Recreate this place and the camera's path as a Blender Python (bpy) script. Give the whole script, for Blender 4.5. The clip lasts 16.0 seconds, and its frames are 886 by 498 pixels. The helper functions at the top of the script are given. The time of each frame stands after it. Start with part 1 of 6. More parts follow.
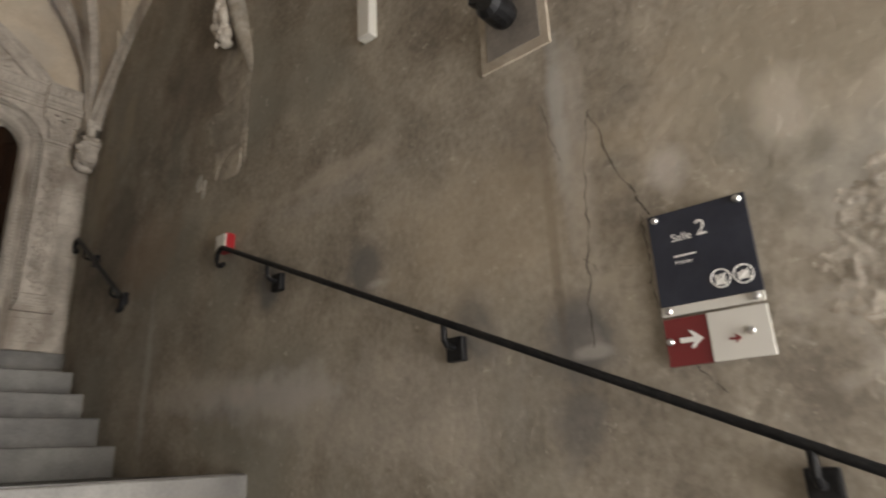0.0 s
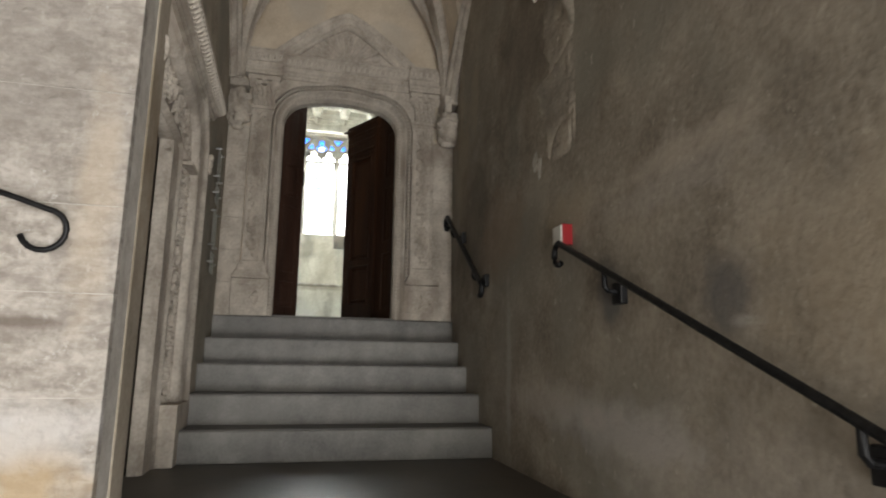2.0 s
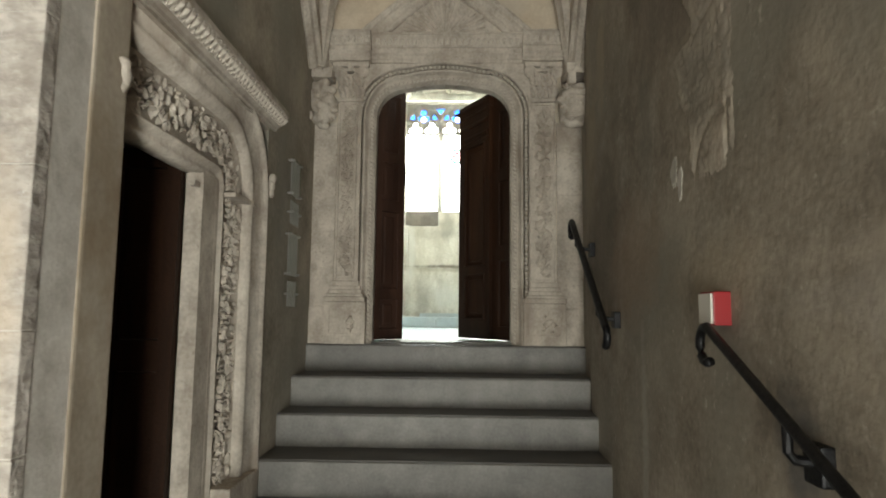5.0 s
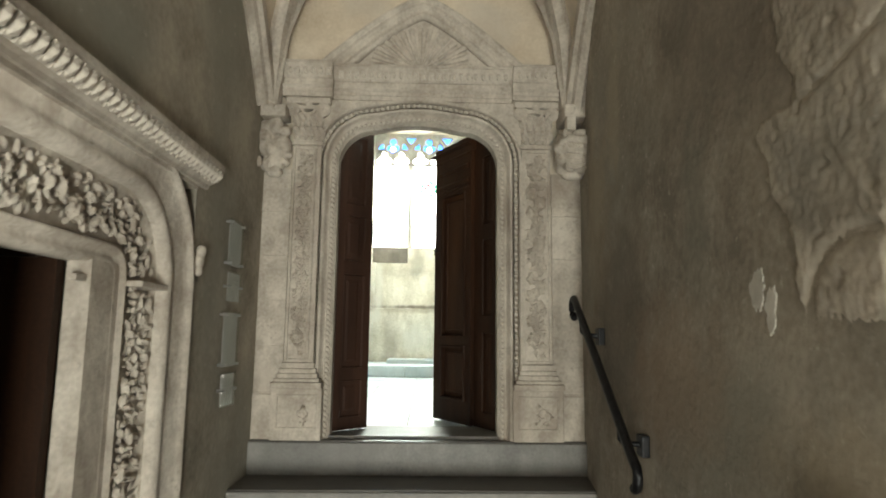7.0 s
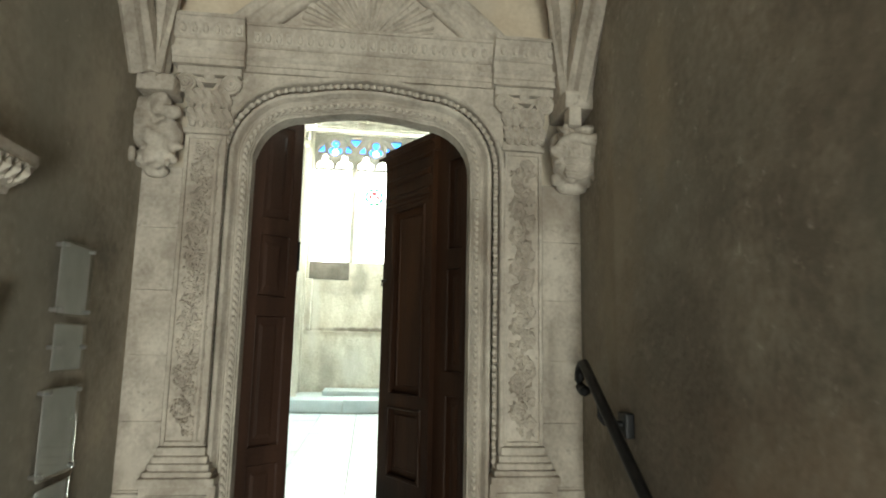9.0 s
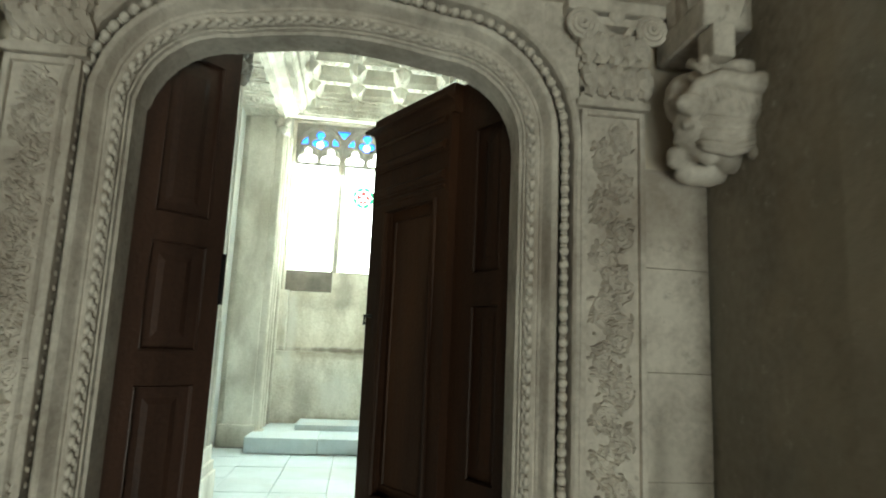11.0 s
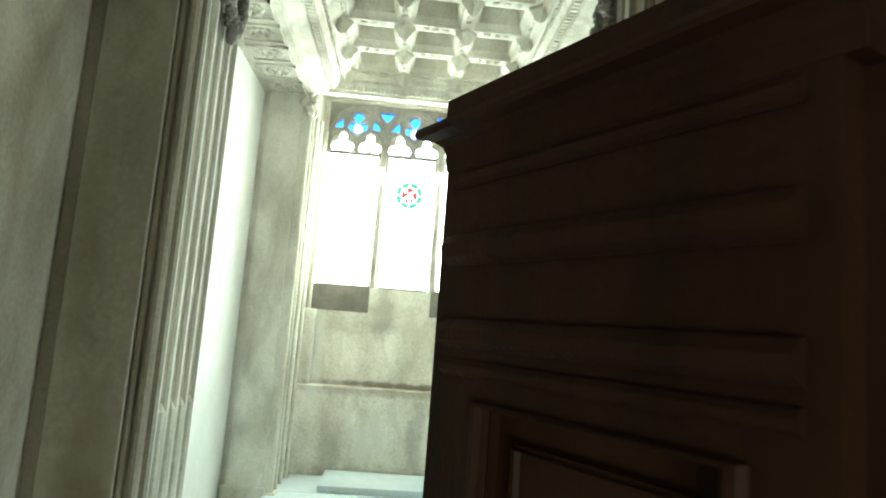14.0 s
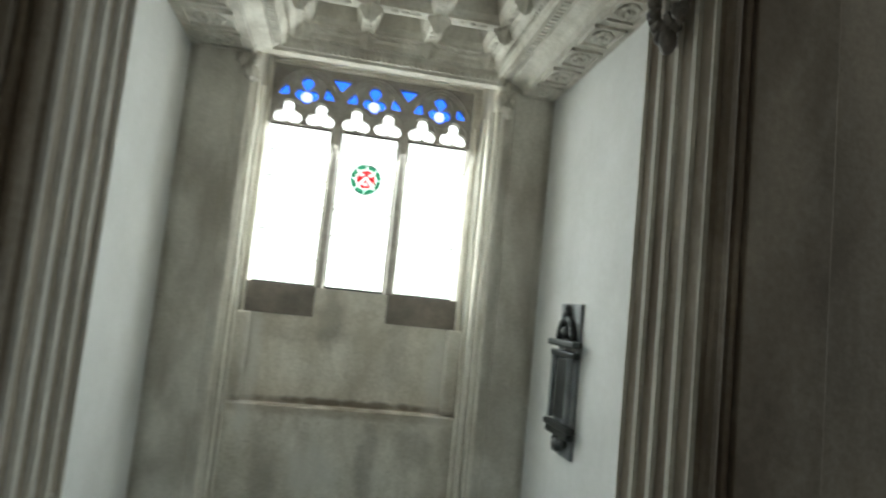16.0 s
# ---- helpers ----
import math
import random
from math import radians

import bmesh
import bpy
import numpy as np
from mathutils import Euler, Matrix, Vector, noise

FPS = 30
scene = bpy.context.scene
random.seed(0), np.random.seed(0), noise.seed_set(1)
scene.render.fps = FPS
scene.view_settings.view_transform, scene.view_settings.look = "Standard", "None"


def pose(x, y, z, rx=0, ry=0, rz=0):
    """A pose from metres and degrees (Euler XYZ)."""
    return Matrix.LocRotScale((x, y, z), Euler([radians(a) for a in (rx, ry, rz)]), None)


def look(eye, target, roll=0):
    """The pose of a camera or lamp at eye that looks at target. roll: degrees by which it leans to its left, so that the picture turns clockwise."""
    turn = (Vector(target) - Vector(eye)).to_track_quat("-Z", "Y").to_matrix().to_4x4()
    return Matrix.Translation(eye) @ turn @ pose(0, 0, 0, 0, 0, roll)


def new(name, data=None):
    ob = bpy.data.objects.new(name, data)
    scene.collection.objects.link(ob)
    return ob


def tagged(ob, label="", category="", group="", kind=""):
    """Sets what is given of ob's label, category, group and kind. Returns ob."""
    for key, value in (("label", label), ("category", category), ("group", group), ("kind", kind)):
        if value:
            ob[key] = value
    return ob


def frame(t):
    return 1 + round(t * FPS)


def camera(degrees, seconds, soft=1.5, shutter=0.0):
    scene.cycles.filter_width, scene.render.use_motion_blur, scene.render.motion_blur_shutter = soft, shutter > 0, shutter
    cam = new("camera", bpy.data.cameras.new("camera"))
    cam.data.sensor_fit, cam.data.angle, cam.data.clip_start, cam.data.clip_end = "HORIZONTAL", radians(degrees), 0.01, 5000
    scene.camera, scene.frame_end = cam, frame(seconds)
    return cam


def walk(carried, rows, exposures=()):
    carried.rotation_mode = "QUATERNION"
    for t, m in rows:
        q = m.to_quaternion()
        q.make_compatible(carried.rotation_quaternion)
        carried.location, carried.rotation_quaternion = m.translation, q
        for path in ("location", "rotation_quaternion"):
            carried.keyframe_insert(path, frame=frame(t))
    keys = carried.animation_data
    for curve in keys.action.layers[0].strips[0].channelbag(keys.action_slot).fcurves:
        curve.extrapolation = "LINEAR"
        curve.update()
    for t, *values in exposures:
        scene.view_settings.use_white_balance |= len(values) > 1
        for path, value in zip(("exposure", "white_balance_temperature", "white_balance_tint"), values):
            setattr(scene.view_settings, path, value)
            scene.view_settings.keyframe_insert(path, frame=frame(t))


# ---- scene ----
cam = camera(70.6, 16.0, 1.9, 0.5)
PATH = [
    (0, (0.08, 0.408, 0.036), (1.531, 1.634, 0.661), -2.7),
    (0.5, (0.228, 0.361, 0.168), (1.43, 1.854, 0.739), -1.1),
    (1, (0.311, 0.322, 0.327), (1.263, 2.003, 0.843), -0.0),
    (1.5, (0.393, 0.501, 0.364), (1.08, 2.325, 0.815), 0.5),
    (2, (0.477, 0.658, 0.512), (0.943, 2.569, 0.876), 0.8),
    (2.5, (0.627, 0.723, 0.528), (0.944, 2.671, 0.854), -0.3),
    (3, (0.701, 0.799, 0.596), (0.909, 2.76, 0.931), -1.7),
    (3.2, (0.666, 0.856, 0.676), (0.877, 2.814, 1.024), -1.6),
    (5.3, (0.952, 1.489, 1.037), (0.885, 3.478, 1.236), 0.7),
    (5.5, (0.974, 1.552, 1.038), (0.93, 3.54, 1.258), 1.3),
    (6, (1.031, 1.674, 1.193), (1.022, 3.651, 1.49), 1.1),
    (6.5, (0.887, 1.835, 1.27), (0.925, 3.812, 1.57), 0.9),
    (7, (0.854, 2.009, 1.39), (0.906, 3.99, 1.66), 0.7),
    (7.5, (0.952, 2.242, 1.471), (1.064, 4.223, 1.727), -0.4),
    (8, (0.925, 2.444, 1.513), (1.048, 4.426, 1.753), -0.9),
    (8.2, (0.903, 2.532, 1.515), (1.069, 4.509, 1.768), -0.7),
    (10.3, (0.812, 3.625, 1.828), (1.07, 5.583, 2.145), 1.9),
    (10.5, (0.817, 3.736, 1.829), (1.08, 5.693, 2.148), 2.1),
    (11, (0.88, 4.011, 1.828), (1.139, 5.968, 2.149), 2.5),
    (11.5, (0.843, 4.272, 1.822), (1.082, 6.232, 2.137), 2.0),
    (12, (0.838, 4.585, 1.983), (1.053, 6.551, 2.28), 2.4),
    (12.5, (0.815, 4.82, 2.053), (1.035, 6.785, 2.354), 3.3),
    (13, (0.831, 5.04, 2.161), (1.001, 7.016, 2.421), 3.2),
    (13.5, (0.805, 5.228, 2.266), (0.981, 7.204, 2.517), 4.1),
    (14, (0.867, 5.397, 2.339), (0.989, 7.378, 2.59), 4.4),
    (14.5, (0.821, 5.567, 2.406), (0.9, 7.552, 2.636), 4.7),
    (15, (0.767, 5.814, 2.519), (0.811, 7.801, 2.742), 5.0),
    (15.5, (0.758, 5.993, 2.599), (0.832, 7.981, 2.807), 5.2),
    (16, (0.712, 6.225, 2.598), (1.04, 8.189, 2.786), 5.8),
]
EXPOSURES = [(0.0, 0.85, 6560, 9), (1.0, 0.55, 6500, 7), (1.5, 0.52, 6450, 7), (2.0, 0.55, 6400, 7), (3.0, 0.85, 6450, 6), (5.5, 0.95, 6600, 0), (6.5, 1.15, 6700, -1), (7.5, 1.35, 6600, -2), (8.2, 1.3, 6550, -3), (10.5, 1.05, 6420, -11), (11.0, 0.85, 6350, -12), (13.5, 0.8, 6330, -18), (14.5, 0.42, 6400, -9), (15.0, -0.35, 6250, -4), (15.5, -0.75, 6300, 0), (16.0, -0.9, 6250, 3)]
walk(cam, [(t, look(eye, target, roll)) for t, eye, target, roll in PATH], EXPOSURES)

# ---- light ----
world = bpy.data.worlds.new("sky")
scene.world = world
world.use_nodes = True
wn = world.node_tree
sky = wn.nodes.new("ShaderNodeTexSky")
sky.sky_type, sky.sun_disc = "NISHITA", False
sky.sun_elevation, sky.sun_rotation = radians(40), radians(200)
wn.links.new(sky.outputs[0], wn.nodes["Background"].inputs[0])
wn.nodes["Background"].inputs[1].default_value = 0.1
sun = new("sun", bpy.data.lights.new("sun", "SUN"))
sun.data.energy, sun.data.angle, sun.data.color = 1.0, radians(10), (1.0, 0.95, 0.88)
sun.matrix_world = look((0, 30, 25), (0.5, 11, 1))


def window_light(name, eye, target, sx, sy, power, colour):
    ob = new(name, bpy.data.lights.new(name, "AREA"))
    ob.data.shape, ob.data.size, ob.data.size_y = "RECTANGLE", sx, sy
    ob.data.energy, ob.data.color = power, colour
    ob.matrix_world = look(eye, target)
    return ob


# skylight of the stair windows below and of the chapel window
window_light("stair_window_light", (-0.2, -3.3, -0.5), (0.7, 4.0, 0.9), 2.1, 2.5, 88, (1.0, 0.96, 0.92))
window_light("stair_side_window_light", (1.62, -1.65, -0.1), (-0.9, 2.4, 1.0), 1.3, 2.0, 225, (1.0, 0.96, 0.92))
window_light("chapel_window_light", (0.87, 11.75, 3.4), (0.87, 9.5, 0.9), 1.6, 1.7, 145, (0.96, 1.0, 0.98))
# added fill from an unseen side, brightens the nave wall and bay
window_light("nave_fill_light_east", (6.05, 6.85, 2.95), (-0.4, 6.9, 1.8), 1.4, 2.1, 72, (0.88, 0.96, 1.0))


# ---- materials ----
def mat(name, dark, light, scale=3.0, rough=0.8, metal=0.0, bump=0.3, fine=60.0, streak=1.0, stain=None, stain_scale=1.2, stain_amt=0.5, vary=0.0, pits=0.0, speck=None, grain=0.28):
    """Two scales of mottling, stains with a shape of their own, fine relief."""
    m = bpy.data.materials.new(name)
    m.use_nodes = True
    nt = m.node_tree
    N, L = nt.nodes, nt.links
    b = N["Principled BSDF"]
    b.inputs["Metallic"].default_value = metal
    tc = N.new("ShaderNodeTexCoord")
    mp = N.new("ShaderNodeMapping")
    mp.inputs["Scale"].default_value = (1, 1, 1 / streak)
    L.new(tc.outputs["Object"], mp.inputs[0])
    n1 = N.new("ShaderNodeTexNoise")
    n1.inputs["Scale"].default_value, n1.inputs["Detail"].default_value, n1.inputs["Roughness"].default_value = scale, 8, 0.62
    L.new(mp.outputs[0], n1.inputs["Vector"])
    n2 = N.new("ShaderNodeTexNoise")
    n2.inputs["Scale"].default_value, n2.inputs["Detail"].default_value = fine, 4
    L.new(tc.outputs["Object"], n2.inputs["Vector"])
    add = N.new("ShaderNodeMath")
    add.operation = "MULTIPLY_ADD"
    add.inputs[1].default_value = grain
    L.new(n2.outputs["Fac"], add.inputs[0])
    L.new(n1.outputs["Fac"], add.inputs[2])
    ramp = N.new("ShaderNodeValToRGB")
    ramp.color_ramp.elements[0].position, ramp.color_ramp.elements[1].position = 0.32 + grain / 2, 0.66 + grain / 2
    ramp.color_ramp.elements[0].color, ramp.color_ramp.elements[1].color = (*dark, 1), (*light, 1)
    L.new(add.outputs[0], ramp.inputs[0])
    col = ramp.outputs[0]
    if stain:
        n3 = N.new("ShaderNodeTexNoise")
        n3.inputs["Scale"].default_value, n3.inputs["Detail"].default_value, n3.inputs["Distortion"].default_value = stain_scale, 6, 0.6
        L.new(mp.outputs[0], n3.inputs["Vector"])
        r3 = N.new("ShaderNodeValToRGB")
        r3.color_ramp.elements[0].position, r3.color_ramp.elements[1].position = 0.50, 0.66
        r3.color_ramp.elements[0].color, r3.color_ramp.elements[1].color = (0, 0, 0, 1), (stain_amt,) * 3 + (1,)
        L.new(n3.outputs["Fac"], r3.inputs[0])
        mx = N.new("ShaderNodeMix")
        mx.data_type = "RGBA"
        L.new(r3.outputs[0], mx.inputs[0])
        L.new(col, mx.inputs[6])
        mx.inputs[7].default_value = (*stain, 1)
        col = mx.outputs[2]
    if speck:
        n4 = N.new("ShaderNodeTexNoise")
        n4.inputs["Scale"].default_value, n4.inputs["Detail"].default_value, n4.inputs["Roughness"].default_value = 26, 8, 0.7
        L.new(tc.outputs["Object"], n4.inputs["Vector"])
        r4 = N.new("ShaderNodeMapRange")
        r4.inputs[1].default_value, r4.inputs[2].default_value, r4.inputs[4].default_value = 0.60, 0.70, 0.7
        L.new(n4.outputs["Fac"], r4.inputs[0])
        m4 = N.new("ShaderNodeMix")
        m4.data_type = "RGBA"
        L.new(r4.outputs[0], m4.inputs[0])
        L.new(col, m4.inputs[6])
        m4.inputs[7].default_value = (*speck, 1)
        col = m4.outputs[2]
    if vary:
        oi = N.new("ShaderNodeObjectInfo")
        mr = N.new("ShaderNodeMapRange")
        mr.inputs[3].default_value, mr.inputs[4].default_value = 1 - vary, 1 + vary
        L.new(oi.outputs["Random"], mr.inputs[0])
        mv = N.new("ShaderNodeMix")
        mv.data_type, mv.blend_type = "RGBA", "MULTIPLY"
        mv.inputs[0].default_value = 1
        L.new(col, mv.inputs[6])
        L.new(mr.outputs[0], mv.inputs[7])
        col = mv.outputs[2]
    L.new(col, b.inputs["Base Color"])
    rr = N.new("ShaderNodeMapRange")
    rr.inputs[3].default_value, rr.inputs[4].default_value = max(rough - 0.12, 0.05), min(rough + 0.12, 1)
    L.new(n1.outputs["Fac"], rr.inputs[0])
    L.new(rr.outputs[0], b.inputs["Roughness"])
    bp = N.new("ShaderNodeBump")
    bp.inputs["Strength"].default_value, bp.inputs["Distance"].default_value = bump, 0.012
    hgt = add.outputs[0]
    if pits:
        vo = N.new("ShaderNodeTexNoise")
        vo.inputs["Scale"].default_value, vo.inputs["Detail"].default_value = 14, 5
        L.new(tc.outputs["Object"], vo.inputs["Vector"])
        vr = N.new("ShaderNodeMapRange")
        vr.inputs[1].default_value, vr.inputs[2].default_value, vr.inputs[4].default_value = 0.35, 0.5, pits
        L.new(vo.outputs["Fac"], vr.inputs[0])
        ad = N.new("ShaderNodeMath")
        ad.operation = "ADD"
        L.new(hgt, ad.inputs[0])
        L.new(vr.outputs[0], ad.inputs[1])
        hgt = ad.outputs[0]
    L.new(hgt, bp.inputs["Height"])
    L.new(bp.outputs[0], b.inputs["Normal"])
    return m


def plain(name, colour, rough=0.5, metal=0.0, alpha=None):
    m = bpy.data.materials.new(name)
    m.use_nodes = True
    b = m.node_tree.nodes["Principled BSDF"]
    b.inputs["Base Color"].default_value = (*colour, 1)
    b.inputs["Roughness"].default_value, b.inputs["Metallic"].default_value = rough, metal
    return m


def glass(name, colour, clear=0.85, rough=0.05):
    """A pane: light passes straight through its tint, with a little gloss."""
    m = bpy.data.materials.new(name)
    m.use_nodes = True
    nt = m.node_tree
    nt.nodes.remove(nt.nodes["Principled BSDF"])
    tr, gl, mx = nt.nodes.new("ShaderNodeBsdfTransparent"), nt.nodes.new("ShaderNodeBsdfGlossy"), nt.nodes.new("ShaderNodeMixShader")
    tr.inputs[0].default_value = (*colour, 1)
    gl.inputs["Roughness"].default_value = rough
    mx.inputs[0].default_value = 1 - clear
    nt.links.new(tr.outputs[0], mx.inputs[1])
    nt.links.new(gl.outputs[0], mx.inputs[2])
    nt.links.new(mx.outputs[0], nt.nodes["Material Output"].inputs[0])
    return m


def glow(name, colour, strength):
    m = bpy.data.materials.new(name)
    m.use_nodes = True
    b = m.node_tree.nodes["Principled BSDF"]
    b.inputs["Base Color"].default_value = (*colour, 1)
    b.inputs["Emission Color"].default_value, b.inputs["Emission Strength"].default_value = (*colour, 1), strength
    return m


RENDER_WALL = mat("stair_plaster", (0.19, 0.167, 0.135), (0.43, 0.38, 0.31), 2.6, 0.92, 0, 0.3, 38, 1.1, (0.25, 0.24, 0.205), 0.9, 0.8, pits=0.1, speck=(0.45, 0.40, 0.33))
EAST_WALL = mat("outer_stair_plaster", (0.19, 0.163, 0.132), (0.385, 0.34, 0.28), 3.2, 0.92, 0, 0.38, 44, 1.1, (0.25, 0.235, 0.2), 1.1, 0.75, pits=0.22, speck=(0.54, 0.485, 0.41), grain=0.42)
ASHLAR = mat("pale_ashlar", (0.27, 0.24, 0.21), (0.50, 0.46, 0.42), 10.0, 0.88, 0, 0.8, 50, 0.45, (0.25, 0.22, 0.195), 13.0, 0.6, 0.05, 0.5, (0.62, 0.60, 0.575), 0.45)
CARVED = mat("carved_limestone", (0.33, 0.285, 0.24), (0.60, 0.545, 0.475), 7.0, 0.87, 0, 0.5, 60, 1.4, (0.25, 0.20, 0.16), 3.0, 0.55, pits=0.14, speck=(0.24, 0.205, 0.17), grain=0.36)
TYMP = mat("ochre_plaster", (0.48, 0.39, 0.285), (0.68, 0.59, 0.47), 3.0, 0.9, 0, 0.3, 50, 1, (0.5, 0.46, 0.4), 2, 0.5)
STEP = mat("worn_step_stone", (0.105, 0.1, 0.094), (0.235, 0.226, 0.213), 4.0, 0.55, 0, 0.35, 70, 1, (0.12, 0.113, 0.105), 2.0, 0.5, 0.06)
# darker than the risers: trodden dirt, and weak light on level tops painted in
TREAD = mat("worn_dim_tread", (0.045, 0.040, 0.036), (0.10, 0.09, 0.08), 4.0, 0.48, 0, 0.3, 60, 1, (0.10, 0.09, 0.08), 2.0, 0.5, 0.05)
CHAPEL = mat("chapel_limestone", (0.50, 0.47, 0.40), (0.80, 0.77, 0.70), 3.4, 0.85, 0, 0.3, 50, 2.2, (0.33, 0.29, 0.235), 2.3, 0.55, 0.05, 0.08)
WHITE = mat("white_plaster", (0.74, 0.74, 0.72), (0.85, 0.85, 0.84), 2.0, 0.85, 0, 0.1, 40, 1)
# stained stone, toned down overall to dim the pier fronts facing off the window
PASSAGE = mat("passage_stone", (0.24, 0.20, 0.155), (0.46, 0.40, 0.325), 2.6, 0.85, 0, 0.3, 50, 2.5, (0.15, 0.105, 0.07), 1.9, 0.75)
FLOOR = mat("chapel_floor_stone", (0.47, 0.54, 0.57), (0.62, 0.69, 0.72), 3.0, 0.34, 0, 0.15, 60, 1, (0.42, 0.42, 0.4), 1.6, 0.4, 0.07)
JOINT = plain("joint_mortar", (0.22, 0.2, 0.18), 0.95)
WOOD = mat("dark_oak", (0.020, 0.010, 0.007), (0.062, 0.030, 0.020), 7.0, 0.42, 0, 0.35, 90, 9.0, (0.11, 0.05, 0.025), 2.0, 0.35)
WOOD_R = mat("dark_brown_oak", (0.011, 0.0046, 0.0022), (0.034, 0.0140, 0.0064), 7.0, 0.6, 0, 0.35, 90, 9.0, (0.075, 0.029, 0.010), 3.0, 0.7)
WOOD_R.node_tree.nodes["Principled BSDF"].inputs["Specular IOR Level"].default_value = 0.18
IRON = mat("black_iron", (0.008, 0.008, 0.009), (0.022, 0.022, 0.024), 30, 0.45, 0.6, 0.25, 150)
SLATE = mat("grey_slate", (0.13, 0.115, 0.10), (0.24, 0.21, 0.185), 6, 0.7, 0, 0.2, 60)
BRONZE = mat("dark_bronze", (0.015, 0.017, 0.018), (0.05, 0.055, 0.055), 20, 0.4, 0.5, 0.3, 100)
MARBLE = mat("grey_marble", (0.16, 0.175, 0.185), (0.30, 0.32, 0.33), 8, 0.45, 0, 0.1, 60)
LABEL_GREY = mat("grey_label_print", (0.42, 0.42, 0.415), (0.58, 0.58, 0.575), 14, 0.35, 0, 0.05, 80)
LEAD = plain("lead_came", (0.06, 0.06, 0.065), 0.6, 0.3)
TRACERY = mat("tracery_stone", (0.27, 0.25, 0.225), (0.44, 0.41, 0.37), 8, 0.85, 0, 0.3, 70)
# near black in place of the side room's missing light
DARK = plain("unlit_room_black", (0.02, 0.016, 0.013), 0.9)
MORTAR = mat("pale_mortar", (0.40, 0.37, 0.33), (0.6, 0.57, 0.53), 12, 0.95, 0, 0.3, 80)
CREAM = plain("cream_plastic", (0.62, 0.60, 0.55), 0.4)
RED = plain("red_plastic", (0.28, 0.014, 0.018), 0.4)
NAVY = mat("dark_blue_sign_board", (0.012, 0.015, 0.028), (0.022, 0.026, 0.042), 12, 0.4, 0, 0.05, 80)
MAROON = plain("maroon_sign_board", (0.16, 0.018, 0.02), 0.45)
PAPER = plain("white_sign_board", (0.62, 0.60, 0.56), 0.5)
INK = plain("white_lettering", (0.75, 0.74, 0.72), 0.6)
STEEL = plain("brushed_steel", (0.5, 0.5, 0.5), 0.3, 0.9)
ACRYLIC = glass("clear_acrylic", (0.93, 0.95, 0.94), 0.9, 0.08)
CLEAR = glass("clear_window_glass", (0.97, 0.98, 0.97), 0.93)
BLUE = glass("blue_stained_glass", (0.02, 0.10, 0.62), 0.96)
GREEN = glass("green_stained_glass", (0.03, 0.16, 0.09), 0.95)
REDG = glass("red_stained_glass", (0.34, 0.018, 0.02), 0.95)
# emission imitates daylight behind the white glass pieces
MILK = glow("glowing_white_glass", (0.9, 0.95, 1.0), 2.2)
SKYGLOW = glow("sky_backdrop_glow", (1.0, 1.0, 1.0), 5.0)


def stains(m, spots, along_x=False):
    """Soft-edged mortar, damp and lime stains, and painted light and shade, at places on one wall: (y or x, z, half
    width, half height, colour, strength).
    """
    nt = m.node_tree
    N, L = nt.nodes, nt.links
    b = N["Principled BSDF"]
    tc, nz = N.new("ShaderNodeTexCoord"), N.new("ShaderNodeTexNoise")
    nz.inputs["Scale"].default_value, nz.inputs["Detail"].default_value = 9, 6
    L.new(tc.outputs["Object"], nz.inputs["Vector"])
    for y, z, a, c, colour, amount in spots:
        mp = N.new("ShaderNodeMapping")
        mp.inputs["Location"].default_value = (-y / a, 0, -z / c) if along_x else (0, -y / a, -z / c)
        mp.inputs["Scale"].default_value = (1 / a, 0, 1 / c) if along_x else (0, 1 / a, 1 / c)
        L.new(tc.outputs["Object"], mp.inputs[0])
        ln = N.new("ShaderNodeVectorMath")
        ln.operation = "LENGTH"
        L.new(mp.outputs[0], ln.inputs[0])
        ma = N.new("ShaderNodeMath")
        ma.operation = "MULTIPLY_ADD"
        ma.inputs[1].default_value = 1.5
        L.new(nz.outputs["Fac"], ma.inputs[0])
        L.new(ln.outputs["Value"], ma.inputs[2])
        mr = N.new("ShaderNodeMapRange")
        mr.inputs[1].default_value, mr.inputs[2].default_value, mr.inputs[3].default_value, mr.inputs[4].default_value = 1.2, 1.85, amount, 0.0
        L.new(ma.outputs[0], mr.inputs[0])
        mx = N.new("ShaderNodeMix")
        mx.data_type = "RGBA"
        mx.inputs[7].default_value = (*colour, 1)
        L.new(mr.outputs[0], mx.inputs[0])
        L.new(b.inputs["Base Color"].links[0].from_socket, mx.inputs[6])
        L.new(mx.outputs[2], b.inputs["Base Color"])

